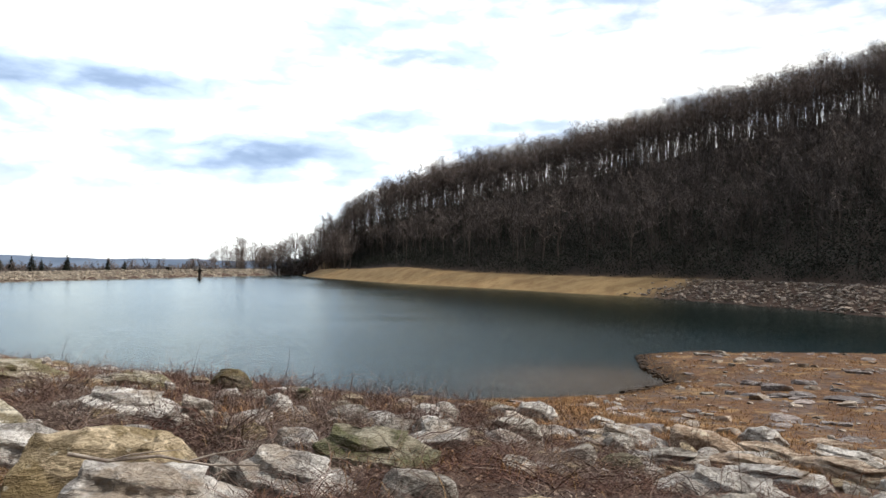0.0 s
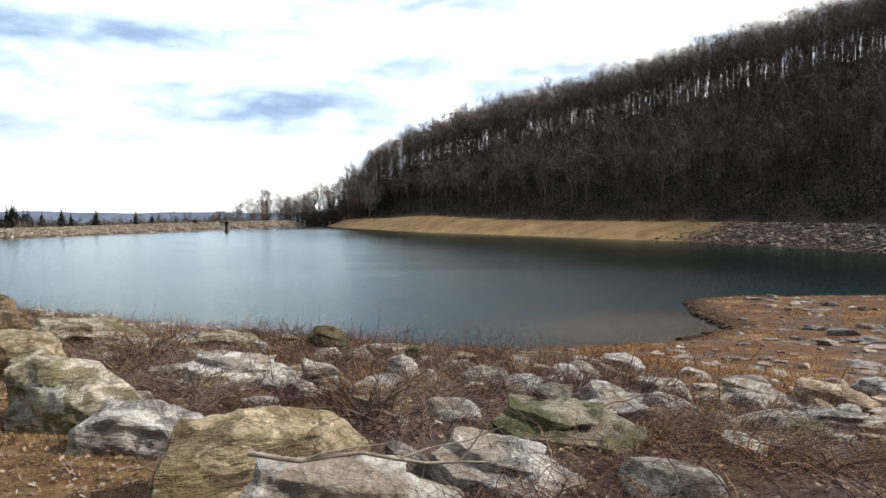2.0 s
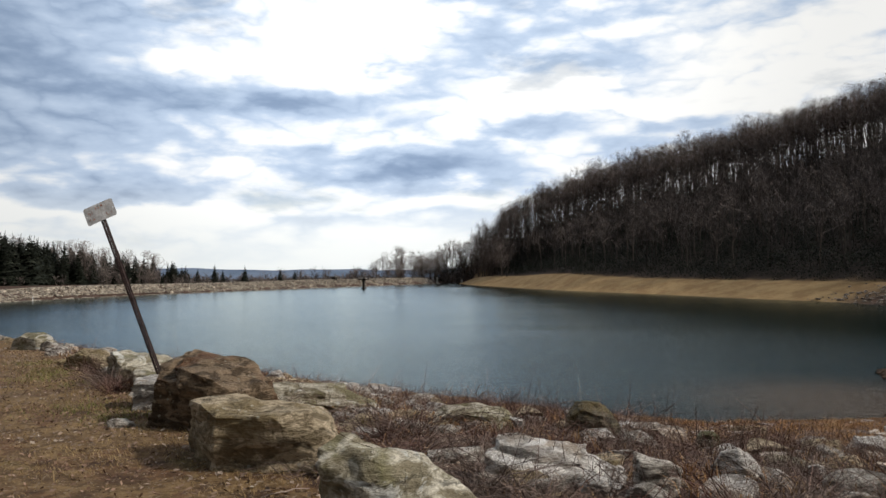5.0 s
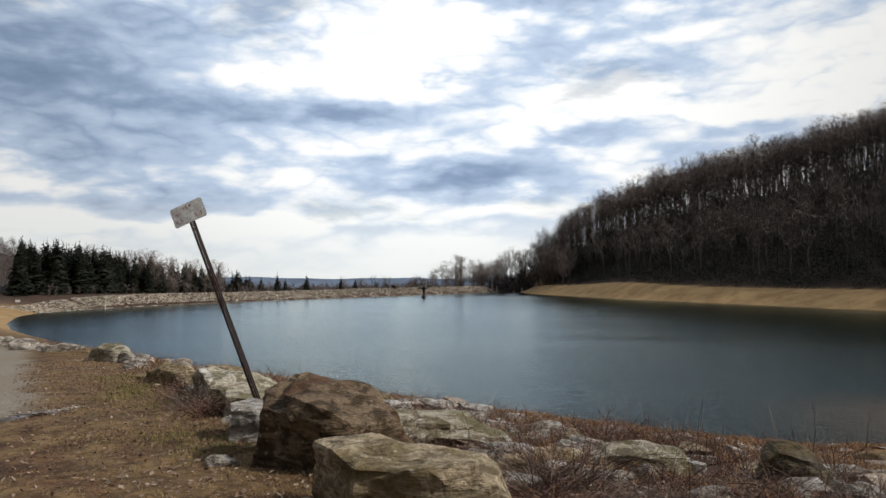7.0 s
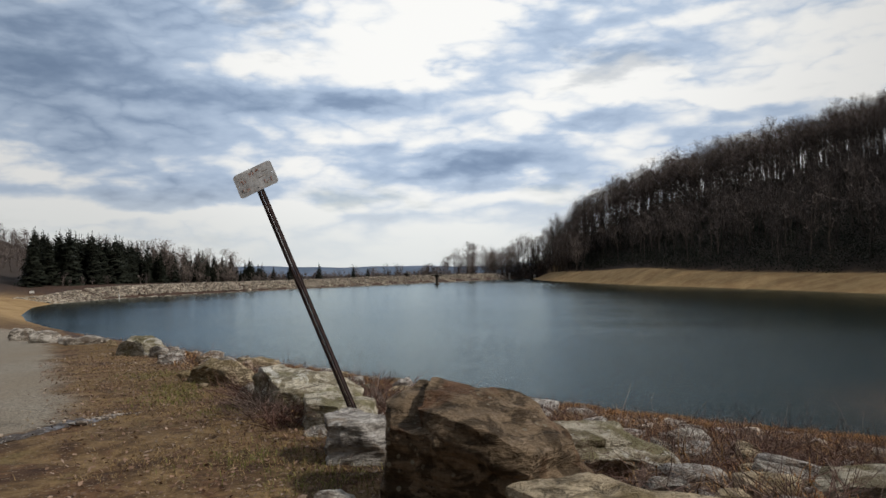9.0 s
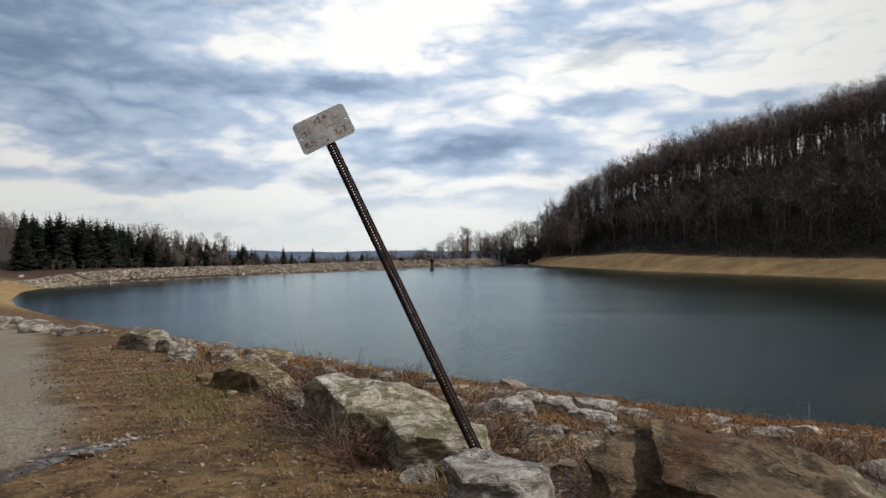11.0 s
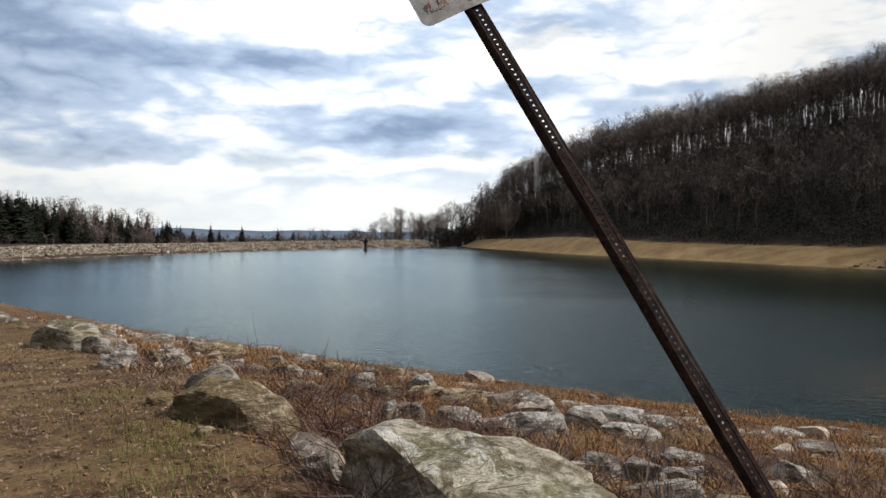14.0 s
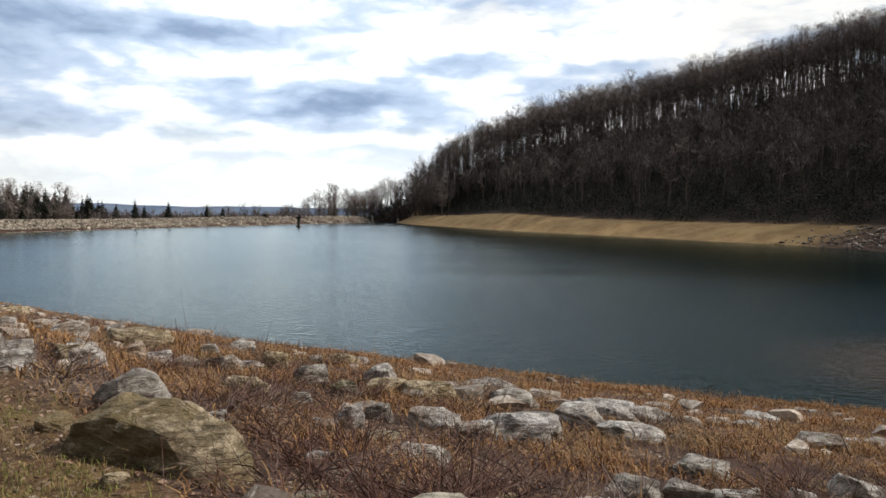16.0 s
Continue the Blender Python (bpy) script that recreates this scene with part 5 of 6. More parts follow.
rock(-25.93, 24.08, 1.25, 0.80, 0.47, 48, "grey")
rock(-24.26, 23.22, 0.60, 0.35, 0.30, 36, "white")
rock(-23.23, 22.94, 1.38, 0.88, 0.30, 40, "grey")
rock(-10.97, 12.94, 0.33, 0.20, 0.26, 16, "grey")
rock(-7.14, 12.96, 0.70, 0.36, 0.25, -17, "lichen")
rock(-7.89, 18.70, 0.76, 0.49, 0.21, -9, "grey")
rock(-6.40, 29.92, 0.90, 0.60, 0.20, -7, "grey")
rock(-3.76, 29.63, 0.98, 0.59, 0.22, -14, "white")
rock(-3.20, 24.32, 1.02, 0.62, 0.22, -25, "grey")
rock(-4.50, 10.20, 0.74, 0.42, 0.21, 12, "tan")
rock(-3.14, 11.25, 0.41, 0.22, 0.13, -5, "grey")
rock(-3.74, 9.85, 0.34, 0.19, 0.15, -10, "grey")
rock(-3.26, 10.15, 0.33, 0.17, 0.20, -20, "white")


# ---- dead grass, canes and litter ----
def plain_fibre(name, colours, rough=0.9):
    mat = bpy.data.materials.new(name)
    mat.use_nodes = True
    m = Nodes(mat.node_tree)
    level = m.add("ShaderNodeAttribute", attribute="tone").outputs["Fac"]
    at = m.add("ShaderNodeNewGeometry").outputs["Position"]
    patch = m.noise(at, 0.9, 4.0, 0.6, 0.4)
    colour = m.mix(level, colours[0], colours[1])
    colour = m.mix(m.ramp(patch, 0.4, 0.65), colour, m.mix(level, colours[2], colours[3]))
    body = m.add("ShaderNodeBsdfPrincipled", {"Base Color": colour, "Roughness": rough, "Specular IOR Level": 0.2})
    m.add("ShaderNodeOutputMaterial", {0: body.outputs[0]})
    return mat


GRASS = plain_fibre("dead_grass", [(0.14, 0.066, 0.028), (0.46, 0.27, 0.12), (0.15, 0.09, 0.045), (0.44, 0.31, 0.17)])
SHORE_GRASS = plain_fibre("shore_grass", [(0.19, 0.085, 0.036), (0.54, 0.30, 0.125), (0.20, 0.105, 0.05), (0.54, 0.36, 0.19)])
STRAW = plain_fibre("straw", [(0.16, 0.095, 0.042), (0.52, 0.38, 0.19), (0.15, 0.09, 0.04), (0.46, 0.32, 0.15)])
GREEN_GRASS = plain_fibre("green_grass", [(0.07, 0.085, 0.02), (0.30, 0.31, 0.09), (0.10, 0.10, 0.03), (0.40, 0.36, 0.14)])
CANES = plain_fibre("canes", [(0.06, 0.028, 0.024), (0.21, 0.115, 0.088), (0.075, 0.05, 0.044), (0.37, 0.29, 0.245)])
LITTER = plain_fibre("leaf_litter", [(0.15, 0.088, 0.06), (0.36, 0.235, 0.165), (0.15, 0.10, 0.075), (0.52, 0.44, 0.36)])


def blades(x, y, z, length, lean, width, rng, name, mat, label, category):
    """Bent, tapering blades, three triangles each."""
    k = len(x)
    a = rng.uniform(0, 2 * np.pi, k)
    d = np.stack([np.cos(a), np.sin(a)], 1)
    side = np.stack([-d[:, 1], d[:, 0], np.zeros(k)], 1) * width[:, None]
    root = np.stack([x, y, z - 0.02], 1)
    mid = root + np.column_stack([d * (lean * length * 0.35)[:, None], length * 0.5 * np.sqrt(np.maximum(1 - lean * lean * 0.8, 0.06))])
    tip = root + np.column_stack([d * (lean * length)[:, None], length * np.sqrt(np.maximum(1 - lean * lean, 0.04)) * rng.uniform(0.05, 1.0, k)])
    v = np.stack([root - side, root + side, mid - side * 0.7, mid + side * 0.7, tip], 1).reshape(-1, 3)
    base = (np.arange(k) * 5)[:, None, None]
    f = (np.array([[0, 1, 3], [0, 3, 2], [2, 3, 4]])[None] + base).reshape(-1, 3)
    t = np.repeat(np.clip(rng.beta(1.6, 1.8, k), 0, 1), 5)
    return tagged(new(name, mesh_from(name, v, f, t, None, [mat])), label, category, kind="stuff")


def canes(x, y, z, length, rise, width, rng, name, label, steps=5, curl=0.9):
    """Thin arching stems."""
    k = len(x)
    a = rng.uniform(0, 2 * np.pi, k)
    bend = rng.normal(0, curl, k)
    u = np.linspace(0, 1, steps)
    turn = a[:, None] + bend[:, None] * u[None]
    hx = np.cumsum(np.cos(turn), 1) / steps * (length * np.sqrt(1 - rise ** 2))[:, None]
    hy = np.cumsum(np.sin(turn), 1) / steps * (length * np.sqrt(1 - rise ** 2))[:, None]
    hz = (length * rise)[:, None] * (1.35 * u - 0.75 * u * u * rng.uniform(0.3, 1.6, k)[:, None])
    spine = np.stack([x[:, None] + hx, y[:, None] + hy, z[:, None] - 0.03 + hz + rng.normal(0, 0.008, (k, steps))], -1)
    taper = (1 - 0.7 * u)[None, :, None] * width[:, None, None]
    off = rng.normal(size=(k, 3))
    off /= np.linalg.norm(off, axis=1)[:, None]
    v = np.stack([spine - off[:, None, :] * taper, spine + off[:, None, :] * taper], 2).reshape(-1, 3)
    quads = []
    for s in range(steps - 1):
        b = s * 2
        quads += [(b, b + 1, b + 3), (b, b + 3, b + 2)]
    f = (np.array(quads)[None] + (np.arange(k) * 2 * steps)[:, None, None]).reshape(-1, 3)
    t = np.repeat(rng.beta(1.6, 1.8, k), 2 * steps)
    return tagged(new(name, mesh_from(name, v, f, t, None, [CANES])), label, "brambles", kind="stuff")


def plants():
    rng = np.random.default_rng(41)

    def spots(count, x0, x1, y0, y1, chance):
        x, y = rng.uniform(x0, x1, count), rng.uniform(y0, y1, count)
        s = (x - EDGE[0]) * ALONG[0] + (y - EDGE[1]) * ALONG[1]
        q = (x - EDGE[0]) * ACROSS[0] + (y - EDGE[1]) * ACROSS[1]
        keep = ~in_water(x, y) & (rng.random(count) < chance(x, y, s, q, far_from(NEAR, x, y)))
        x, y = x[keep], y[keep]
        return x, y, land(x, y)[0]

    clump = lambda x, y, size, seed: np.clip(0.5 + 0.9 * waves(x, y, size, seed), 0, 1)
    # dead grass over the slope, thicker towards the shore
    for name, count, box_, long in (("dead_grass", 230000, (-22, 14, 2, 27), 1.0), ("far_dead_grass", 190000, (-50, 34, 20, 58), 0.8)):
        x, y, z = spots(count, *box_, lambda x, y, s, q, dn: np.where((q > 0.1) & (dn > 0.1) & (dn < 34), 1, 0) * (0.04 + 1.1 * clump(x, y, 0.7, 1.0) ** 3.2) * ramps(dn, [0, 3, 14, 26], [1, 0.95, 0.42, 0.2]) * ramps(s, [0, 8], [1, 2.4]) * ramps(x, [6, 16], [1, 0.7]))
        k = len(x)
        shore = ramps(far_from(NEAR, x, y), [0, 5], [0.45, 1])
        blades(x, y, z, rng.uniform(0.12, 0.46, k) * ramps(x, [4, 14], [1, 0.35]) * long * shore, 1 - 0.6 * rng.beta(1.1, 2.0, k), rng.uniform(0.003, 0.006, k) * ramps(np.hypot(x, y), [6, 30], [1, 2.4]), rng, name, GRASS, "rusty brown dead grass between the rocks", "grass")
    x, y, z = spots(170000, 2, 34, 14, 54, lambda x, y, s, q, dn: np.where((dn > 0.15) & (q > 3), 1, 0) * (0.05 + 0.95 * clump(x, y, 0.8, 4.0) ** 1.5) * ramps(y, [14, 26], [0.3, 0.9]))
    k = len(x)
    blades(x, y, z, rng.uniform(0.04, 0.2, k) * (0.6 + 0.8 * clump(x, y, 2.1, 3.0)), rng.uniform(0.3, 0.97, k), rng.uniform(0.008, 0.018, k), rng, "headland_grass", SHORE_GRASS, "short rusty dead grass on the low headland", "grass")
    # bright standing grass along the water's edge
    line = np.array(NEAR, float)[5:18]
    k = 52000
    u = rng.uniform(0, len(line) - 1, k)
    x, y = np.interp(u, np.arange(len(line)), line[:, 0]) + rng.normal(0, 1.6, k), np.interp(u, np.arange(len(line)), line[:, 1]) + rng.normal(0, 1.6, k)
    keep = ~in_water(x, y) & (rng.random(k) < 0.15 + 0.85 * clump(x, y, 0.9, 4.0) ** 2)
    x, y = x[keep], y[keep]
    k = len(x)
    blades(x, y, land(x, y)[0], rng.uniform(0.12, 0.42, k) * ramps(x, [2, 8], [1, 0.5]) * (0.35 + 1.0 * clump(x, y, 1.4, 6.0)), rng.uniform(0.25, 0.95, k), rng.uniform(0.006, 0.014, k), rng, "shore_grass", SHORE_GRASS, "standing orange-brown dead grass along the water's edge", "grass")
    x, y, z = spots(330000, -22, 8, 5, 40, lambda x, y, s, q, dn: np.where((q > 1.2) & (dn > 0.5) & (dn < 31), 1, 0) * ramps(dn, [16, 24], [1.6, 1.1]) * ramps(np.hypot(x, y), [5, 13], [0.35, 1]) * clump(x, y, 0.8, 15.0) ** 4)
    k = len(x)
    blades(x, y, z, rng.uniform(0.12, 0.42, k), rng.uniform(0.45, 0.99, k), rng.uniform(0.003, 0.006, k) * ramps(np.hypot(x, y), [6, 30], [1, 2.4]), rng, "orange_grass", SHORE_GRASS, "orange dead grass tufts between the rocks", "grass")
    # short straw beside the track
    x, y, z = spots(800000, -24, 3, -2, 23, lambda x, y, s, q, dn: np.where((q > -3.0) & (q < 0.6), 1, 0) * (0.3 + 0.7 * clump(x, y, 0.4, 3.0)) * ramps(q, [-2.35, -1.75], [0.03, 1]) * ramps(s, [-8, -3, 12, 26], [0.5, 1, 0.8, 0.2]))
    k = len(x)
    blades(x, y, z, rng.uniform(0.03, 0.10, k) * (0.7 + 0.9 * clump(x, y, 0.8, 5.0)), rng.uniform(0.6, 0.99, k), rng.uniform(0.0018, 0.0042, k), rng, "straw_grass", STRAW, "flattened straw-coloured winter grass beside the track", "grass")
    # leaf litter: small curled flakes
    x, y, z = spots(115000, -20, 6, -2, 20, lambda x, y, s, q, dn: np.where((q > -2.4) & (q < 7), 1, 0) * ramps(q, [-2.4, -1.2, 0.0, 0.6, 2.5, 7], [0.35, 0.6, 0.8, 1, 1, 0.6]))
    k = len(x)
    a, b = rng.normal(0, 1, (k, 3)), rng.normal(0, 1, (k, 3))
    a[:, 2] *= 0.35
    b[:, 2] *= 0.35
    size = rng.uniform(0.012, 0.034, k)[:, None]
    a, b = a / np.linalg.norm(a, axis=1)[:, None] * size, b / np.linalg.norm(b, axis=1)[:, None] * size * 0.6
    c = np.stack([x, y, z + rng.uniform(0.005, 0.03, k)], 1)
    v = np.stack([c - a, c + b, c + a, c - b + np.array([0, 0, 0.006])], 1).reshape(-1, 3)
    f = (np.array([[0, 1, 2], [0, 2, 3]])[None] + (np.arange(k) * 4)[:, None, None]).reshape(-1, 3)
    tagged(new("leaf_litter", mesh_from("leaf_litter", v, f, np.repeat(rng.random(k), 4), None, [LITTER])), "dry brown fallen leaves on the ground", "leaves", kind="stuff")
    # brambles: lying canes, thick near the track's boulders
    tangle = lambda x, y, s, q, dn: np.where((q > 0.15) & (dn > 3), 1, 0) * (0.3 + 0.7 * clump(x, y, 0.7, 7.0) ** 2.0) * ramps(s, [-12, -2, 3, 9, 16, 22], [1, 1, 0.6, 0.55, 0.4, 0.1]) * ramps(q, [0.1, 0.8, 7, 14], [0.4, 1, 0.6, 0.1]) * ramps(x, [3, 9], [1, 0.2])
    x, y, z = spots(290000, -10, 5, 1.8, 13, tangle)
    x2, y2, z2 = spots(100000, -18, 8, 10, 21, tangle)
    x, y, z = np.concatenate([x, x2]), np.concatenate([y, y2]), np.concatenate([z, z2])
    k = len(x)
    canes(x, y, z, rng.gamma(3.0, 0.10, k) + 0.08, 0.03 + 0.8 * rng.beta(1.1, 2.2, k), rng.uniform(0.0018, 0.0048, k), rng, "brambles", "tangled reddish-brown bramble canes over the rocks", 5, 1.7)
    x, y, z = spots(70000, -30, 10, 20, 34, tangle)
    k = len(x)
    canes(x, y, z, rng.uniform(0.3, 0.9, k), rng.uniform(0.2, 0.6, k), rng.uniform(0.003, 0.006, k), rng, "far_brambles", "tangled reddish-brown bramble canes over the rocks")
    # a few thicker woody canes arching over the rocks
    x, y, z = spots(2200, -14, 5, 2, 11, tangle)
    k = len(x)
    canes(x, y, z + 0.05, rng.uniform(0.5, 1.6, k), rng.uniform(0.1, 0.45, k), rng.uniform(0.0025, 0.006, k), rng, "woody_canes", "long grey-brown woody canes arching over the rocks", 9)
    # upright weeds in clumps
    x, y, z = spots(240000, -30, 12, 3, 44, lambda x, y, s, q, dn: np.where((q > 0.4) & (dn > 0.8), 1, 0) * (0.25 * clump(x, y, 1.1, 11.0) ** 3 + 0.75 * clump(x, y, 1.3, 2.0) * ramps(dn, [0, 2, 16, 24], [0.6, 1, 0.7, 0])) * ramps(x, [4, 10], [0.6, 0.02]) * ramps(q, [0, 3, 12, 24], [0.4, 0.8, 0.8, 0.6]) * ramps(s, [2, 9], [1, 0.7]))
    k = len(x)
    canes(x, y, z, rng.gamma(2.2, 0.13, k) + 0.09, rng.uniform(0.5, 0.98, k), rng.uniform(0.003, 0.007, k) * ramps(np.hypot(x, y), [8, 30], [1, 1.6]), rng, "dry_stems", "upright dark dry weed stems on the slope", 5, 1.5)

    x, y, z = spots(26000, -11, 3, 7, 15, lambda x, y, s, q, dn: np.where(q > 1.5, 1, 0) * clump(x, y, 0.6, 21.0) ** 2 * ramps(x, [-8, -4], [0.5, 1]))
    k = len(x)
    canes(x, y, z, rng.gamma(5.0, 0.06, k) + 0.08, rng.uniform(0.8, 0.99, k), rng.uniform(0.0028, 0.005, k), rng, "brow_stems", "upright reddish weed stems along the brow of the slope", 5, 0.6)

    # longer pale tufts at the foot of the boulders
    x, y, z = spots(60000, -24, 0, 2, 23, lambda x, y, s, q, dn: np.where((q > -1.6) & (q < 0.8), 1, 0) * clump(x, y, 0.45, 13.0) ** 4)
    k = len(x)
    blades(x, y, z, rng.uniform(0.06, 0.2, k), rng.uniform(0.2, 0.97, k), rng.uniform(0.002, 0.004, k), rng, "grass_tufts", STRAW, "long pale dry grass tufts beside the boulders", "grass")
    # a little living grass in the straw
    x, y = [], []
    for cx, cy, wide in ((-13.0, 14.0, 0.3), (-12.6, 13.6, 0.25), (-8.75, 9.8, 0.35), (-12.05, 12.8, 0.3), (-14.5, 15.4, 0.35), (-7.9, 9.2, 0.25), (-10.6, 12.0, 0.3)):
        k = int(1500 * wide)
        x.append(rng.normal(cx, wide, k))
        y.append(rng.normal(cy, wide, k))
    x, y = np.concatenate(x), np.concatenate(y)
    k = len(x)
    blades(x, y, land(x, y)[0], rng.uniform(0.06, 0.17, k), rng.uniform(0.2, 0.9, k), rng.uniform(0.002, 0.004, k), rng, "green_grass", GREEN_GRASS, "fresh green grass tufts in the winter straw", "grass")


plants()


def bramble_bush(rng):
    """A low dark bush of arching, forking canes."""
    pile = Pile()
    for _ in range(34):
        a, long, rise = rng.uniform(0, 6.28), rng.uniform(0.25, 0.65), rng.uniform(0.45, 1.2)
        d = np.array([math.cos(a), math.sin(a), rise])
        d /= np.linalg.norm(d)
        root = np.array([*rng.normal(0, 0.1, 2), -0.05])
        mid = root + d * long * 0.55 + rng.normal(0, 0.03, 3)
        tip = root + d * long + np.array([0.2 * d[0] * long, 0.2 * d[1] * long, -0.12 * long])
        tone = rng.uniform(0, 0.9)
        pile.tube([root, mid, tip], [0.0045, 0.0035, 0.0015], 3, 0, tone)
        for _ in range(6):
            k = rng.uniform(0.3, 1.0)
            p = root + (mid - root) * min(2 * k, 1) + (tip - mid) * max(2 * k - 1, 0)
            pile.blade(p, p + (d + rng.normal(0, 0.7, 3)) * rng.uniform(0.06, 0.2), 0.0025, rng, 0, tone)
    return pile.mesh("bramble_bush", [CANES])


def bushes():
    rng = np.random.default_rng(19)
    spots = [(-10.6, 12.9), (-11.2, 13.7), (-11.5, 14.9), (-10.8, 14.3), (-4.5, 9.1), (-13.6, 15.9), (-15.3, 17.6), (-3.2, 8.3), (-9.3, 13.4), (-7.4, 11.6), (-11.9, 15.6), (-11.2, 15.3), (-10.9, 16.1), (-12.4, 16.4), (-10.4, 14.9), (-10.1, 15.6), (-11.7, 16.8), (-9.6, 14.5), (-12.9, 17.2), (-9.5, 11.25), (-9.75, 11.5), (-10.0, 11.75), (-10.4, 12.2), (-10.6, 12.45), (-9.3, 11.0), (-10.15, 11.95)]
    while len(spots) < 100:
        s, q = rng.uniform(-3, 22), rng.uniform(0.7, 9)
        spots.append((EDGE[0] + s * ALONG[0] + q * ACROSS[0], EDGE[1] + s * ALONG[1] + q * ACROSS[1]))
    forms = []
    for k, (x, y) in enumerate(spots):
        size = rng.uniform(0.7, 1.4)
        m = Matrix.Translation((x, y, height(x, y))) @ Matrix.Rotation(rng.uniform(0, 6.28), 4, "Z") @ Matrix.Scale(size, 4)
        if k < 5:
            forms.append(tagged(new("bramble_bush", bramble_bush(rng)), "leafless reddish-brown bramble bush among the rocks", "bush", "bramble bushes on the slope"))
            forms[-1].matrix_world = m
        else:
            copy_thing(forms[k % 5], m).scale = (size, size, size)


bushes()


# ---- made things ----
def trickle():
    """Wet mud and shallow water lying across the edge of the track."""
    mat = bpy.data.materials.new("wet_mud")
    mat.use_nodes = True
    m = Nodes(mat.node_tree)
    at = m.add("ShaderNodeNewGeometry").outputs["Position"]
    wet = m.ramp(m.noise(at, 3.0, 5.0, 0.6, 0.5), 0.42, 0.58)
    colour = m.mix(wet, (0.05, 0.036, 0.028), (0.085, 0.063, 0.05))
    colour = m.mix(m.ramp(m.noise(at, 26.0, 5.0, 0.7), 0.56, 0.66, 0.0, 0.8), colour, (0.30, 0.26, 0.21))
    body = m.add("ShaderNodeBsdfPrincipled", {"Base Color": colour, "Roughness": m.ramp(wet, 0.0, 1.0, 0.8, 0.28), "Normal": m.add("ShaderNodeBump", {"Strength": 0.35, "Distance": 0.02, "Height": m.noise(at, 11.0, 5.0, 0.6)}).outputs[0]})
    m.add("ShaderNodeOutputMaterial", {0: body.outputs[0]})
    rng = np.random.default_rng(3)
    k, cols = 60, 7
    q = np.linspace(-1.4, -5.2, k)
    s = 9.3 - 0.75 * (-1.45 - q) - 0.18 * np.sin((q + 1.45) * 2.3)
    half = (0.20 + 0.34 * np.clip((-1.45 - q) / 1.2, 0, 1)) * (1 + 0.3 * np.sin(q * 7.1) + 0.2 * np.sin(q * 17 + 1)) * np.clip((-1.45 - q) / 0.25, 0.05, 1)
    side = np.linspace(-1, 1, cols)
    ss = s[:, None] + half[:, None] * side[None] * (1 + 0.15 * rng.normal(size=(k, cols)) * (np.abs(side) > 0.9))
    qq = q[:, None] + 0.55 * half[:, None] * side[None]
    x = EDGE[0] + ss * ALONG[0] + qq * ACROSS[0]
    y = EDGE[1] + ss * ALONG[1] + qq * ACROSS[1]
    z = land(x, y)[0] + 0.012 * (1 - side[None] ** 2) + 0.004
    v = np.stack([x, y, z], -1).reshape(-1, 3)
    f = np.array([(i * cols + j, (i + 1) * cols + j, (i + 1) * cols + j + 1, i * cols + j + 1) for i in range(k - 1) for j in range(cols - 1)])
    tagged(new("puddle", mesh_from("puddle", v, f, None, None, [mat], True)), "shallow muddy trickle of water across the track's edge", "puddle", kind="structure")
    # small pale stones and debris in it
    k = rng.integers(0, len(v), 150)
    px, py = v[k, 0] + rng.normal(0, 0.12, 150), v[k, 1] + rng.normal(0, 0.12, 150)
    stone_pile("trickle_stones", px, py, land(px, py)[0] + 0.012, rng.gamma(2.0, 0.013, 150) + 0.015, rng, 2, "small pale stones lying in the muddy trickle", SLOPE_STONE, flat=0.6)


trickle()


def part(name, bm, mat, parent, label=""):
    me = bpy.data.meshes.new(name)
    bm.to_mesh(me)
    bm.free()
    me.materials.append(mat)
    ob = new(name, me)
    ob.parent = parent
    return tagged(ob, label)


def box(bm, x0, x1, y0, y1, z0, z1, bevel=0.0):
    made = bmesh.ops.create_cube(bm, size=1.0, matrix=Matrix.Translation(((x0 + x1) / 2, (y0 + y1) / 2, (z0 + z1) / 2)) @ Matrix.Diagonal((x1 - x0, y1 - y0, z1 - z0, 1)))
    if bevel:
        edges = list({e for p in made["verts"] for e in p.link_edges})
        bmesh.ops.bevel(bm, geom=edges, offset=bevel, segments=2, affect="EDGES")
    return bm


SIGN_FACE = bpy.data.materials.new("faded_sign_face")
SIGN_FACE.use_nodes = True
n = Nodes(SIGN_FACE.node_tree)
at = n.add("ShaderNodeTexCoord").outputs["Object"]
face = n.mix(n.ramp(n.noise(at, 9.0, 6.0, 0.65, 0.5), 0.35, 0.65), (0.47, 0.475, 0.48), (0.66, 0.665, 0.67))
face = n.mix(n.ramp(n.noise(at, 34.0, 6.0, 0.7, 0.3), 0.46, 0.62, 0.0, 0.6), face, (0.34, 0.325, 0.32))
face = n.mix(n.ramp(n.noise(n.stretch(at, (3, 1, 1)), 5.0, 5.0, 0.6, 0.6), 0.52, 0.68, 0.0, 0.45), face, (0.46, 0.45, 0.37))
face = n.mix(n.ramp(n.noise(at, 17.0, 5.0, 0.65, 0.8), 0.58, 0.65, 0.0, 0.5), face, (0.46, 0.26, 0.22))
body = n.add("ShaderNodeBsdfPrincipled", {"Base Color": face, "Roughness": 0.55, "Specular IOR Level": 0.4, "Normal": n.add("ShaderNodeBump", {"Strength": 0.3, "Distance": 0.004, "Height": n.noise(at, 14.0, 5.0, 0.6)}).outputs[0]})
n.add("ShaderNodeOutputMaterial", {0: body.outputs[0]})
FADED_RED = material("faded_red_paint", [(0.50, 0.22, 0.16), (0.62, 0.42, 0.35)], 40.0, 0.7, 0.2, 120.0)
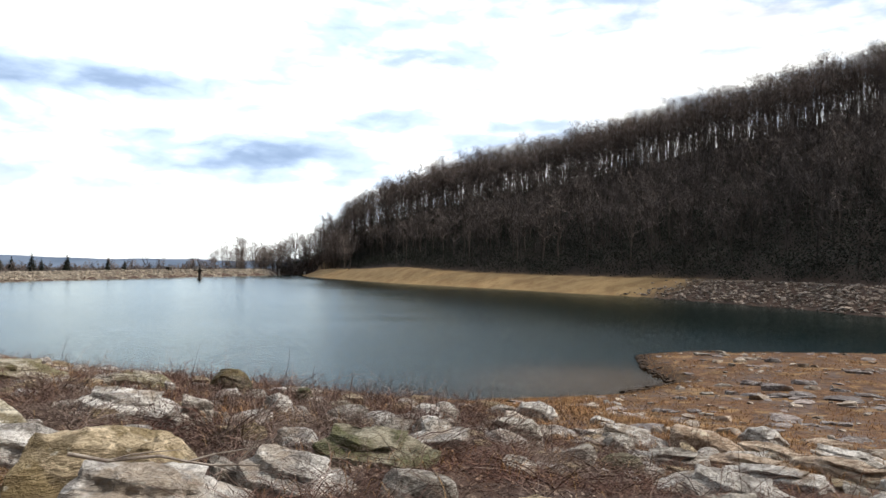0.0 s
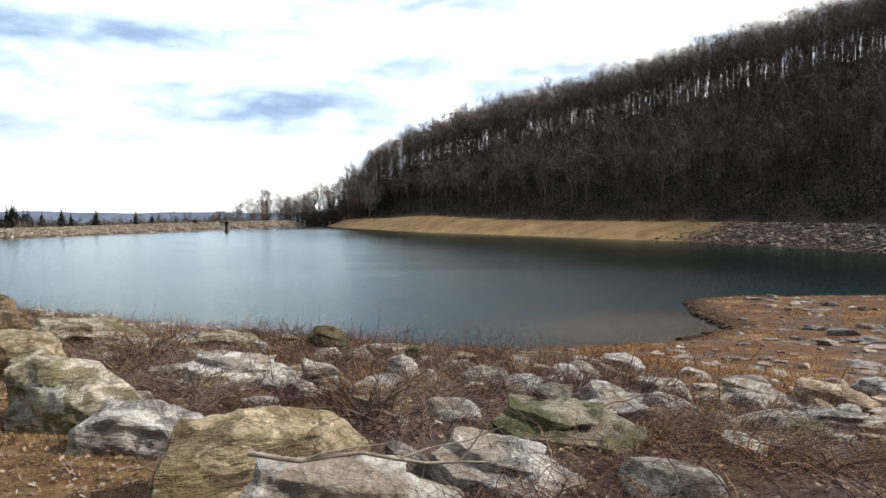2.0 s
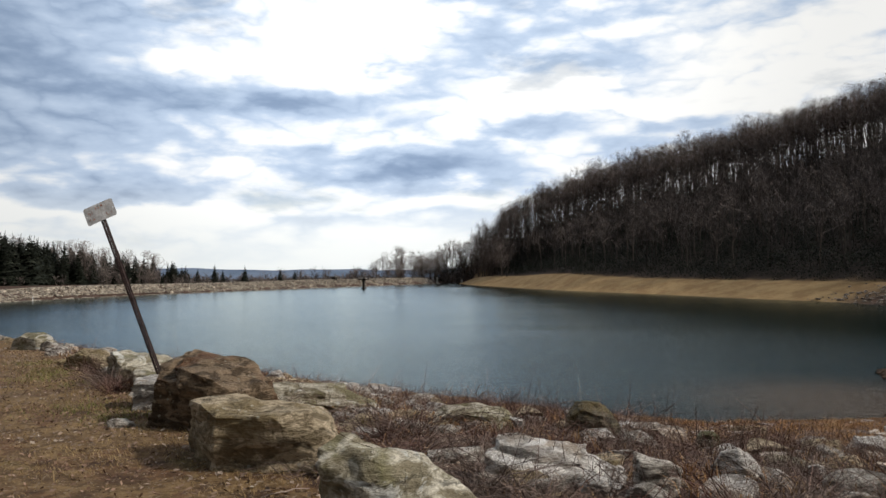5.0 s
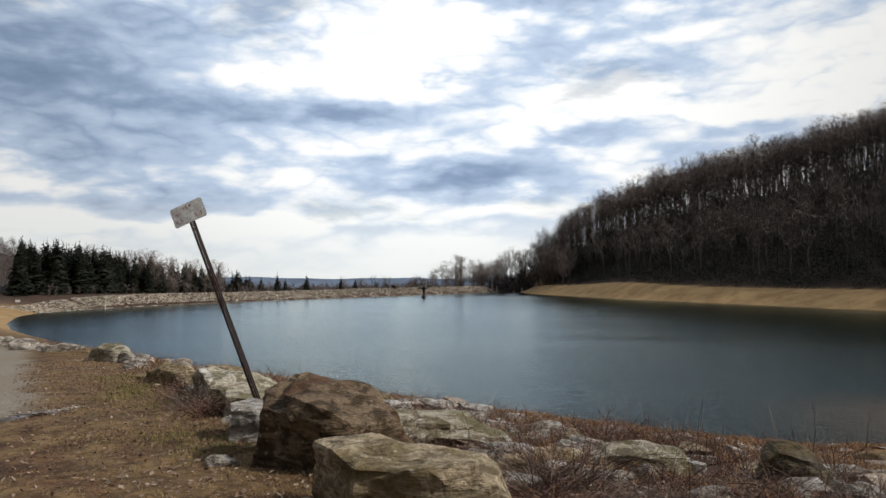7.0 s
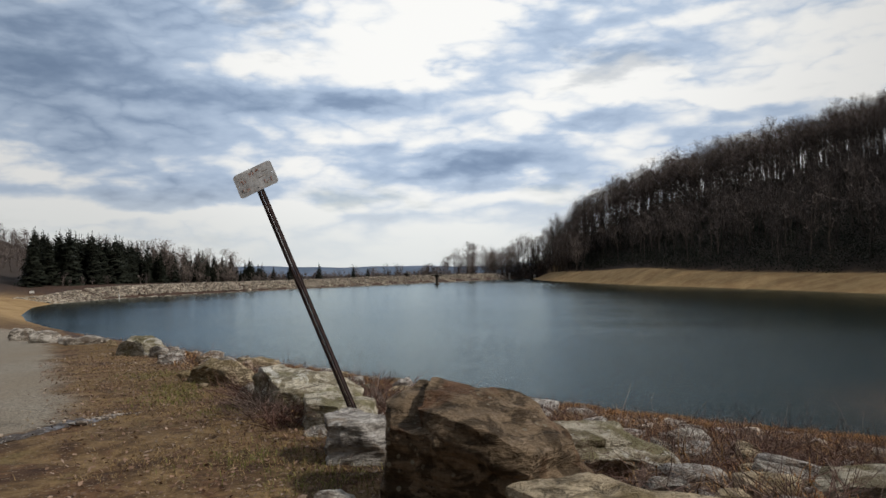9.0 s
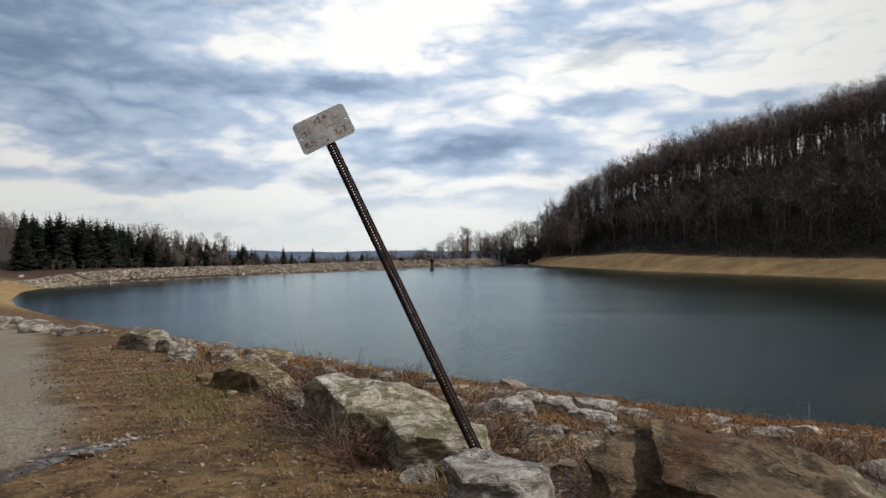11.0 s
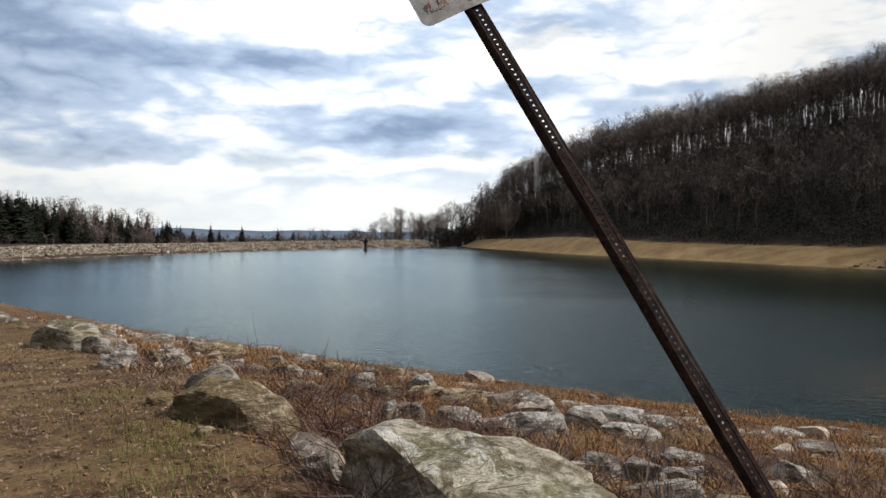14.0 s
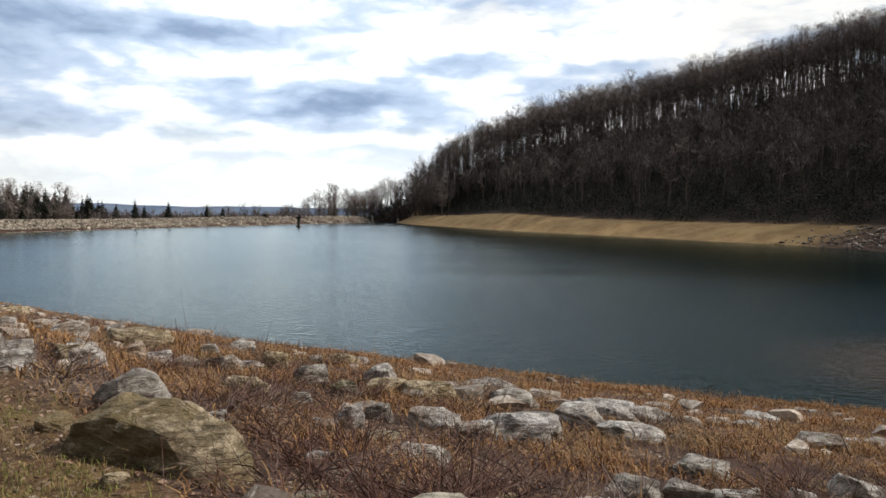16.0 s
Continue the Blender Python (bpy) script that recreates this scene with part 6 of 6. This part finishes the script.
FADED_INK = material("faded_ink", [(0.54, 0.48, 0.45), (0.74, 0.70, 0.66)], 40.0, 0.7, 0.2, 120.0)
RUST_POST = material("rusty_painted_steel", [(0.028, 0.018, 0.018), (0.058, 0.038, 0.036), (0.095, 0.056, 0.046)], 9.0, 0.75, 0.4, 70.0, spec=0.2)
GALVANISED = material("zinc_bolt", [(0.30, 0.29, 0.28), (0.42, 0.40, 0.38)], 30.0, 0.45, 0.2, 90.0, metal=0.8)


def channel_post(length):
    """A hat-shaped steel post with a row of holes along its web, one every inch."""
    bm = bmesh.new()
    pitch, half, hole = 0.0254, 0.015, 0.0052
    count = int(length / pitch)
    for i in range(count):
        z0 = i * pitch
        outer = [(half, 0.5), (half, 1), (0, 1), (-half, 1), (-half, 0.5), (-half, 0), (0, 0), (half, 0)]
        ring = [bm.verts.new((x, 0, z0 + z * pitch)) for x, z in outer]
        eye = [bm.verts.new((hole * math.cos(k * math.pi / 4), 0, z0 + pitch / 2 + hole * math.sin(k * math.pi / 4))) for k in range(8)]
        for k in range(8):
            bm.faces.new((ring[k], ring[(k + 1) % 8], eye[(k + 1) % 8], eye[k]))
    bmesh.ops.remove_doubles(bm, verts=bm.verts, dist=0.0005)
    top = count * pitch
    for s in (-1, 1):
        line = [(half * s, 0.0), (0.026 * s, 0.028), (0.040 * s, 0.029)]
        for (ax, ay), (bx, by) in zip(line[:-1], line[1:]):
            steps = 12
            lower = None
            for i in range(steps + 1):
                z = top * i / steps
                pair = (bm.verts.new((ax, ay, z)), bm.verts.new((bx, by, z)))
                if lower:
                    bm.faces.new((lower[0], lower[1], pair[1], pair[0]))
                lower = pair
    bmesh.ops.remove_doubles(bm, verts=bm.verts, dist=0.0003)
    bmesh.ops.recalc_face_normals(bm, faces=bm.faces)
    bmesh.ops.solidify(bm, geom=bm.faces, thickness=0.004)
    return bm


def rounded_plate(w, h, r, thick, bow=0.0, holes=()):
    bm = bmesh.new()
    rim = []
    for cx, cz, a0 in ((w / 2 - r, h / 2 - r, 0), (-w / 2 + r, h / 2 - r, 90), (-w / 2 + r, -h / 2 + r, 180), (w / 2 - r, -h / 2 + r, 270)):
        rim += [(cx + r * math.cos(radians(a0 + k * 15)), cz + r * math.sin(radians(a0 + k * 15))) for k in range(7)]
    edges = []

    def loop(points):
        vs = [bm.verts.new((x, 0, z)) for x, z in points]
        return [bm.edges.new((vs[i], vs[(i + 1) % len(vs)])) for i in range(len(vs))]

    edges += loop(rim)
    for hx, hz, hr in holes:
        edges += loop([(hx + hr * math.cos(k * math.pi / 6), hz + hr * math.sin(k * math.pi / 6)) for k in range(12)])
    bmesh.ops.triangle_fill(bm, use_beauty=True, edges=edges)
    bmesh.ops.subdivide_edges(bm, edges=[e for e in bm.edges if e.calc_length() > 0.06], cuts=3, use_grid_fill=True)
    bmesh.ops.triangulate(bm, faces=bm.faces)
    for p in bm.verts:
        p.co.y += bow * (p.co.x / (w / 2)) ** 2 + 0.4 * bow * math.sin(p.co.x * 19 + p.co.z * 8)
    bmesh.ops.recalc_face_normals(bm, faces=bm.faces)
    bmesh.ops.solidify(bm, geom=bm.faces, thickness=thick)
    return bm


def bolt(x, y, z, r=0.008):
    bm = bmesh.new()
    bmesh.ops.create_cone(bm, cap_ends=True, segments=6, radius1=r, radius2=r * 0.9, depth=0.007, matrix=Matrix.Translation((x, y, z)) @ Matrix.Rotation(radians(90), 4, "X"))
    return bm


def sign_post():
    """The leaning post with its faded plate: base, lean and turn as they stand."""
    base, top = Vector((-7.964, 10.342, 4.75)), Vector((-9.674, 11.033, 7.69))
    axis = (top - base).normalized()
    across = Vector((0.818, 0.324, 0.475))
    across = (across - axis * across.dot(axis)).normalized()
    front = across.cross(axis).normalized()
    turn = Matrix((across, -front, axis)).transposed().to_4x4()
    thing = new("sign_post")
    thing.matrix_world = Matrix.Translation(base) @ turn
    tagged(thing, "leaning rusty channel post carrying a small faded sign", "sign")
    length = (top - base).length
    part("post", channel_post(length), RUST_POST, thing, "dark rusty steel post with punched holes")
    w, h = 0.457, 0.305
    z = 3.33
    bm = rounded_plate(w, h, 0.038, 0.002, 0.006, ((-w / 2 + 0.03, 0.0, 0.006), (w / 2 - 0.03, 0.0, 0.006)))
    bmesh.ops.translate(bm, vec=(0, -0.008, z), verts=bm.verts)
    plate = part("sign_plate", bm, SIGN_FACE, thing, "faded, stained metal plate with rounded corners")
    rng = random.Random(6)
    for x0, x1, z0, z1, mat, name in ((-0.05, 0.012, 0.045, 0.115, FADED_RED, "red_mark"), (0.03, 0.075, 0.09, 0.104, FADED_RED, "red_mark"), (-0.055, 0.0, -0.115, -0.075, FADED_RED, "red_mark"), (-0.17, -0.10, 0.0, 0.06, FADED_RED, "red_mark"), (-0.18, -0.09, -0.11, -0.05, FADED_RED, "red_mark"), (0.08, 0.17, -0.11, -0.04, FADED_RED, "red_mark")):
        bm = bmesh.new()
        for k in range(9):
            a, b = rng.uniform(x0, x1 - 0.006), rng.uniform(z0, z1 - 0.02)
            box(bm, a, a + rng.uniform(0.004, 0.009), -0.0105, -0.0098, z + b, z + b + rng.uniform(0.012, 0.03))
        part(name, bm, mat, plate)
    for k, (x0, x1, zz, hh) in enumerate(((-0.19, -0.11, 0.075, 0.012), (-0.08, -0.02, -0.01, 0.014), (-0.16, -0.04, -0.10, 0.016), (0.10, 0.17, 0.05, 0.010), (0.03, 0.12, -0.005, 0.012))):
        bm = bmesh.new()
        x = x0
        while x < x1:
            step = rng.uniform(0.008, 0.02)
            box(bm, x, x + step * 0.7, -0.0104, -0.0098, z + zz, z + zz + hh)
            x += step
        part("lettering_bar", bm, FADED_INK, plate)
    part("bolt", bolt(0, -0.012, z + 0.115), GALVANISED, plate)
    part("bolt", bolt(0, -0.012, z - 0.115), GALVANISED, plate)


sign_post()


def intake_tower():
    thing = new("intake_tower")
    thing.matrix_world = pose(-85.2, 250.9, 0, 0, 0, -18)
    tagged(thing, "slim intake pillar with a railed flat deck standing in the water", "tower")
    part("pillar", box(bmesh.new(), -0.36, 0.36, -0.36, 0.36, -2.0, 3.05, 0.06), WET_CONCRETE, thing, "brown stained concrete pillar")
    part("footing", box(bmesh.new(), -0.75, 0.75, -0.75, 0.75, -2.0, 0.35, 0.1), WET_CONCRETE, thing)
    part("bracket", box(bmesh.new(), -0.7, 0.7, -0.5, 0.5, 2.5, 3.05, 0.1), WET_CONCRETE, thing)
    part("deck", box(bmesh.new(), -1.75, 1.75, -1.2, 1.2, 3.05, 3.4, 0.04), DARK_STEEL, thing, "dark flat deck")
    for x in (-1.6, -0.55, 0.55, 1.6):
        for y in (-1.1, 1.1):
            part("railing_post", box(bmesh.new(), x - 0.035, x + 0.035, y - 0.035, y + 0.035, 3.4, 4.4), ZINC_RAIL, thing)
    for y in (-1.1, 1.1):
        for z in (3.85, 4.32):
            part("rail", box(bmesh.new(), -1.65, 1.65, y - 0.035, y + 0.035, z, z + 0.08), ZINC_RAIL, thing)
    part("gate_gear", box(bmesh.new(), -0.3, 0.3, -0.3, 0.3, 3.4, 4.2, 0.08), DARK_STEEL, thing, "dark gate gear on the deck")


intake_tower()


def valve_house():
    x, y = -107.5, 281.0
    thing = new("valve_house")
    thing.matrix_world = pose(x, y, height(x, y), 0, 0, -19)
    tagged(thing, "small dark flat-roofed valve house near the dam crest", "hut")
    part("wall", box(bmesh.new(), -0.9, 0.9, -0.7, 0.7, -1.0, 1.0, 0.04), DARK_STEEL, thing)
    part("roof", box(bmesh.new(), -1.25, 1.25, -1.0, 1.0, 1.0, 1.25, 0.04), CONCRETE, thing)


valve_house()


def spillway_walls():
    for x, y, turn, long in ((-77.2, 333.5, 13, 8.0), (-66.5, 338.0, 11, 12.0)):
        ob = new("spillway_wall")
        ob.matrix_world = pose(x, y, 0, 0, 0, turn)
        tagged(ob, "pale weathered concrete wall beside the spillway", "wall", "spillway walls")
        part("wall", box(bmesh.new(), -0.35, 0.35, -long / 2, long / 2, -1.5, 2.4 if long < 11 else 1.2, 0.05), PALE_CONCRETE, ob)
        part("coping", box(bmesh.new(), -0.5, 0.5, -long / 2 - 0.1, long / 2 + 0.1, 2.4 if long < 11 else 1.2, 2.65 if long < 11 else 1.45, 0.04), PALE_CONCRETE, ob)


spillway_walls()


PALE_PAINT = material("white_paint", [(0.7, 0.7, 0.68), (0.82, 0.82, 0.8)], 4.0, 0.6, 0.1)


def notice_board():
    x, y = -146.0, 137.0
    thing = new("notice_board")
    thing.matrix_world = pose(x, y, height(x, y), 0, 0, 42)
    tagged(thing, "small white notice board on two short posts", "sign")
    part("board", box(bmesh.new(), -0.5, 0.5, -0.03, 0.03, 0.7, 1.25, 0.01), PALE_PAINT, thing)
    for x in (-0.4, 0.4):
        part("post", box(bmesh.new(), x - 0.04, x + 0.04, 0.03, 0.1, -0.3, 1.2), DARK_STEEL, thing)


notice_board()


def staff_gauge():
    x, y = -131.8, 148.6
    thing = new("staff_gauge")
    thing.matrix_world = pose(x, y, 0, 0, 0, 45)
    tagged(thing, "white painted water-level staff at the foot of the dam", "gauge")
    part("staff", box(bmesh.new(), -0.1, 0.1, -0.04, 0.04, -0.6, 1.25, 0.01), PALE_PAINT, thing, "white painted board")
    part("backing_post", box(bmesh.new(), -0.06, 0.06, 0.042, 0.14, -0.8, 1.1), DARK_STEEL, thing)


staff_gauge()


DEADWOOD = material("dead_wood", [(0.34, 0.30, 0.27), (0.60, 0.555, 0.51)], 6.0, 0.9, 0.6, 50.0, tone="tone")


def fallen_branch(points, twigs, thick, label):
    """A crooked branch by its height over the ground, with thinner twigs forking off."""
    pile = Pile()
    for line, radius in [(points, thick)] + [(twig, 0.45 * thick) for twig in twigs]:
        pts = [(x, y, height(x, y) + h) for x, y, h in line]
        pile.tube(pts, [radius * (1 - 0.65 * k / (len(pts) - 1)) for k in range(len(pts))], 8)
    ob = new("fallen_branch", pile.mesh("fallen_branch", [DEADWOOD], True))
    return tagged(ob, label, "branch")


fallen_branch([(-1.37, 3.6, 0.47), (-1.27, 3.59, 0.455), (-1.13, 3.63, 0.42), (-0.96, 3.69, 0.43), (-0.83, 3.73, 0.43), (-0.66, 3.76, 0.375), (-0.51, 3.79, 0.335), (-0.35, 3.82, 0.32), (-0.2, 3.86, 0.3)],
              [[(-1.13, 3.63, 0.42), (-1.0, 3.66, 0.455), (-0.88, 3.72, 0.46), (-0.72, 3.8, 0.45)], [(-0.66, 3.76, 0.375), (-0.5, 3.84, 0.4), (-0.3, 3.9, 0.41), (-0.12, 3.93, 0.47)], [(-0.35, 3.82, 0.32), (-0.26, 3.86, 0.42), (-0.19, 3.88, 0.52)]],
              0.015, "pale grey crooked dead branch lying across a boulder")
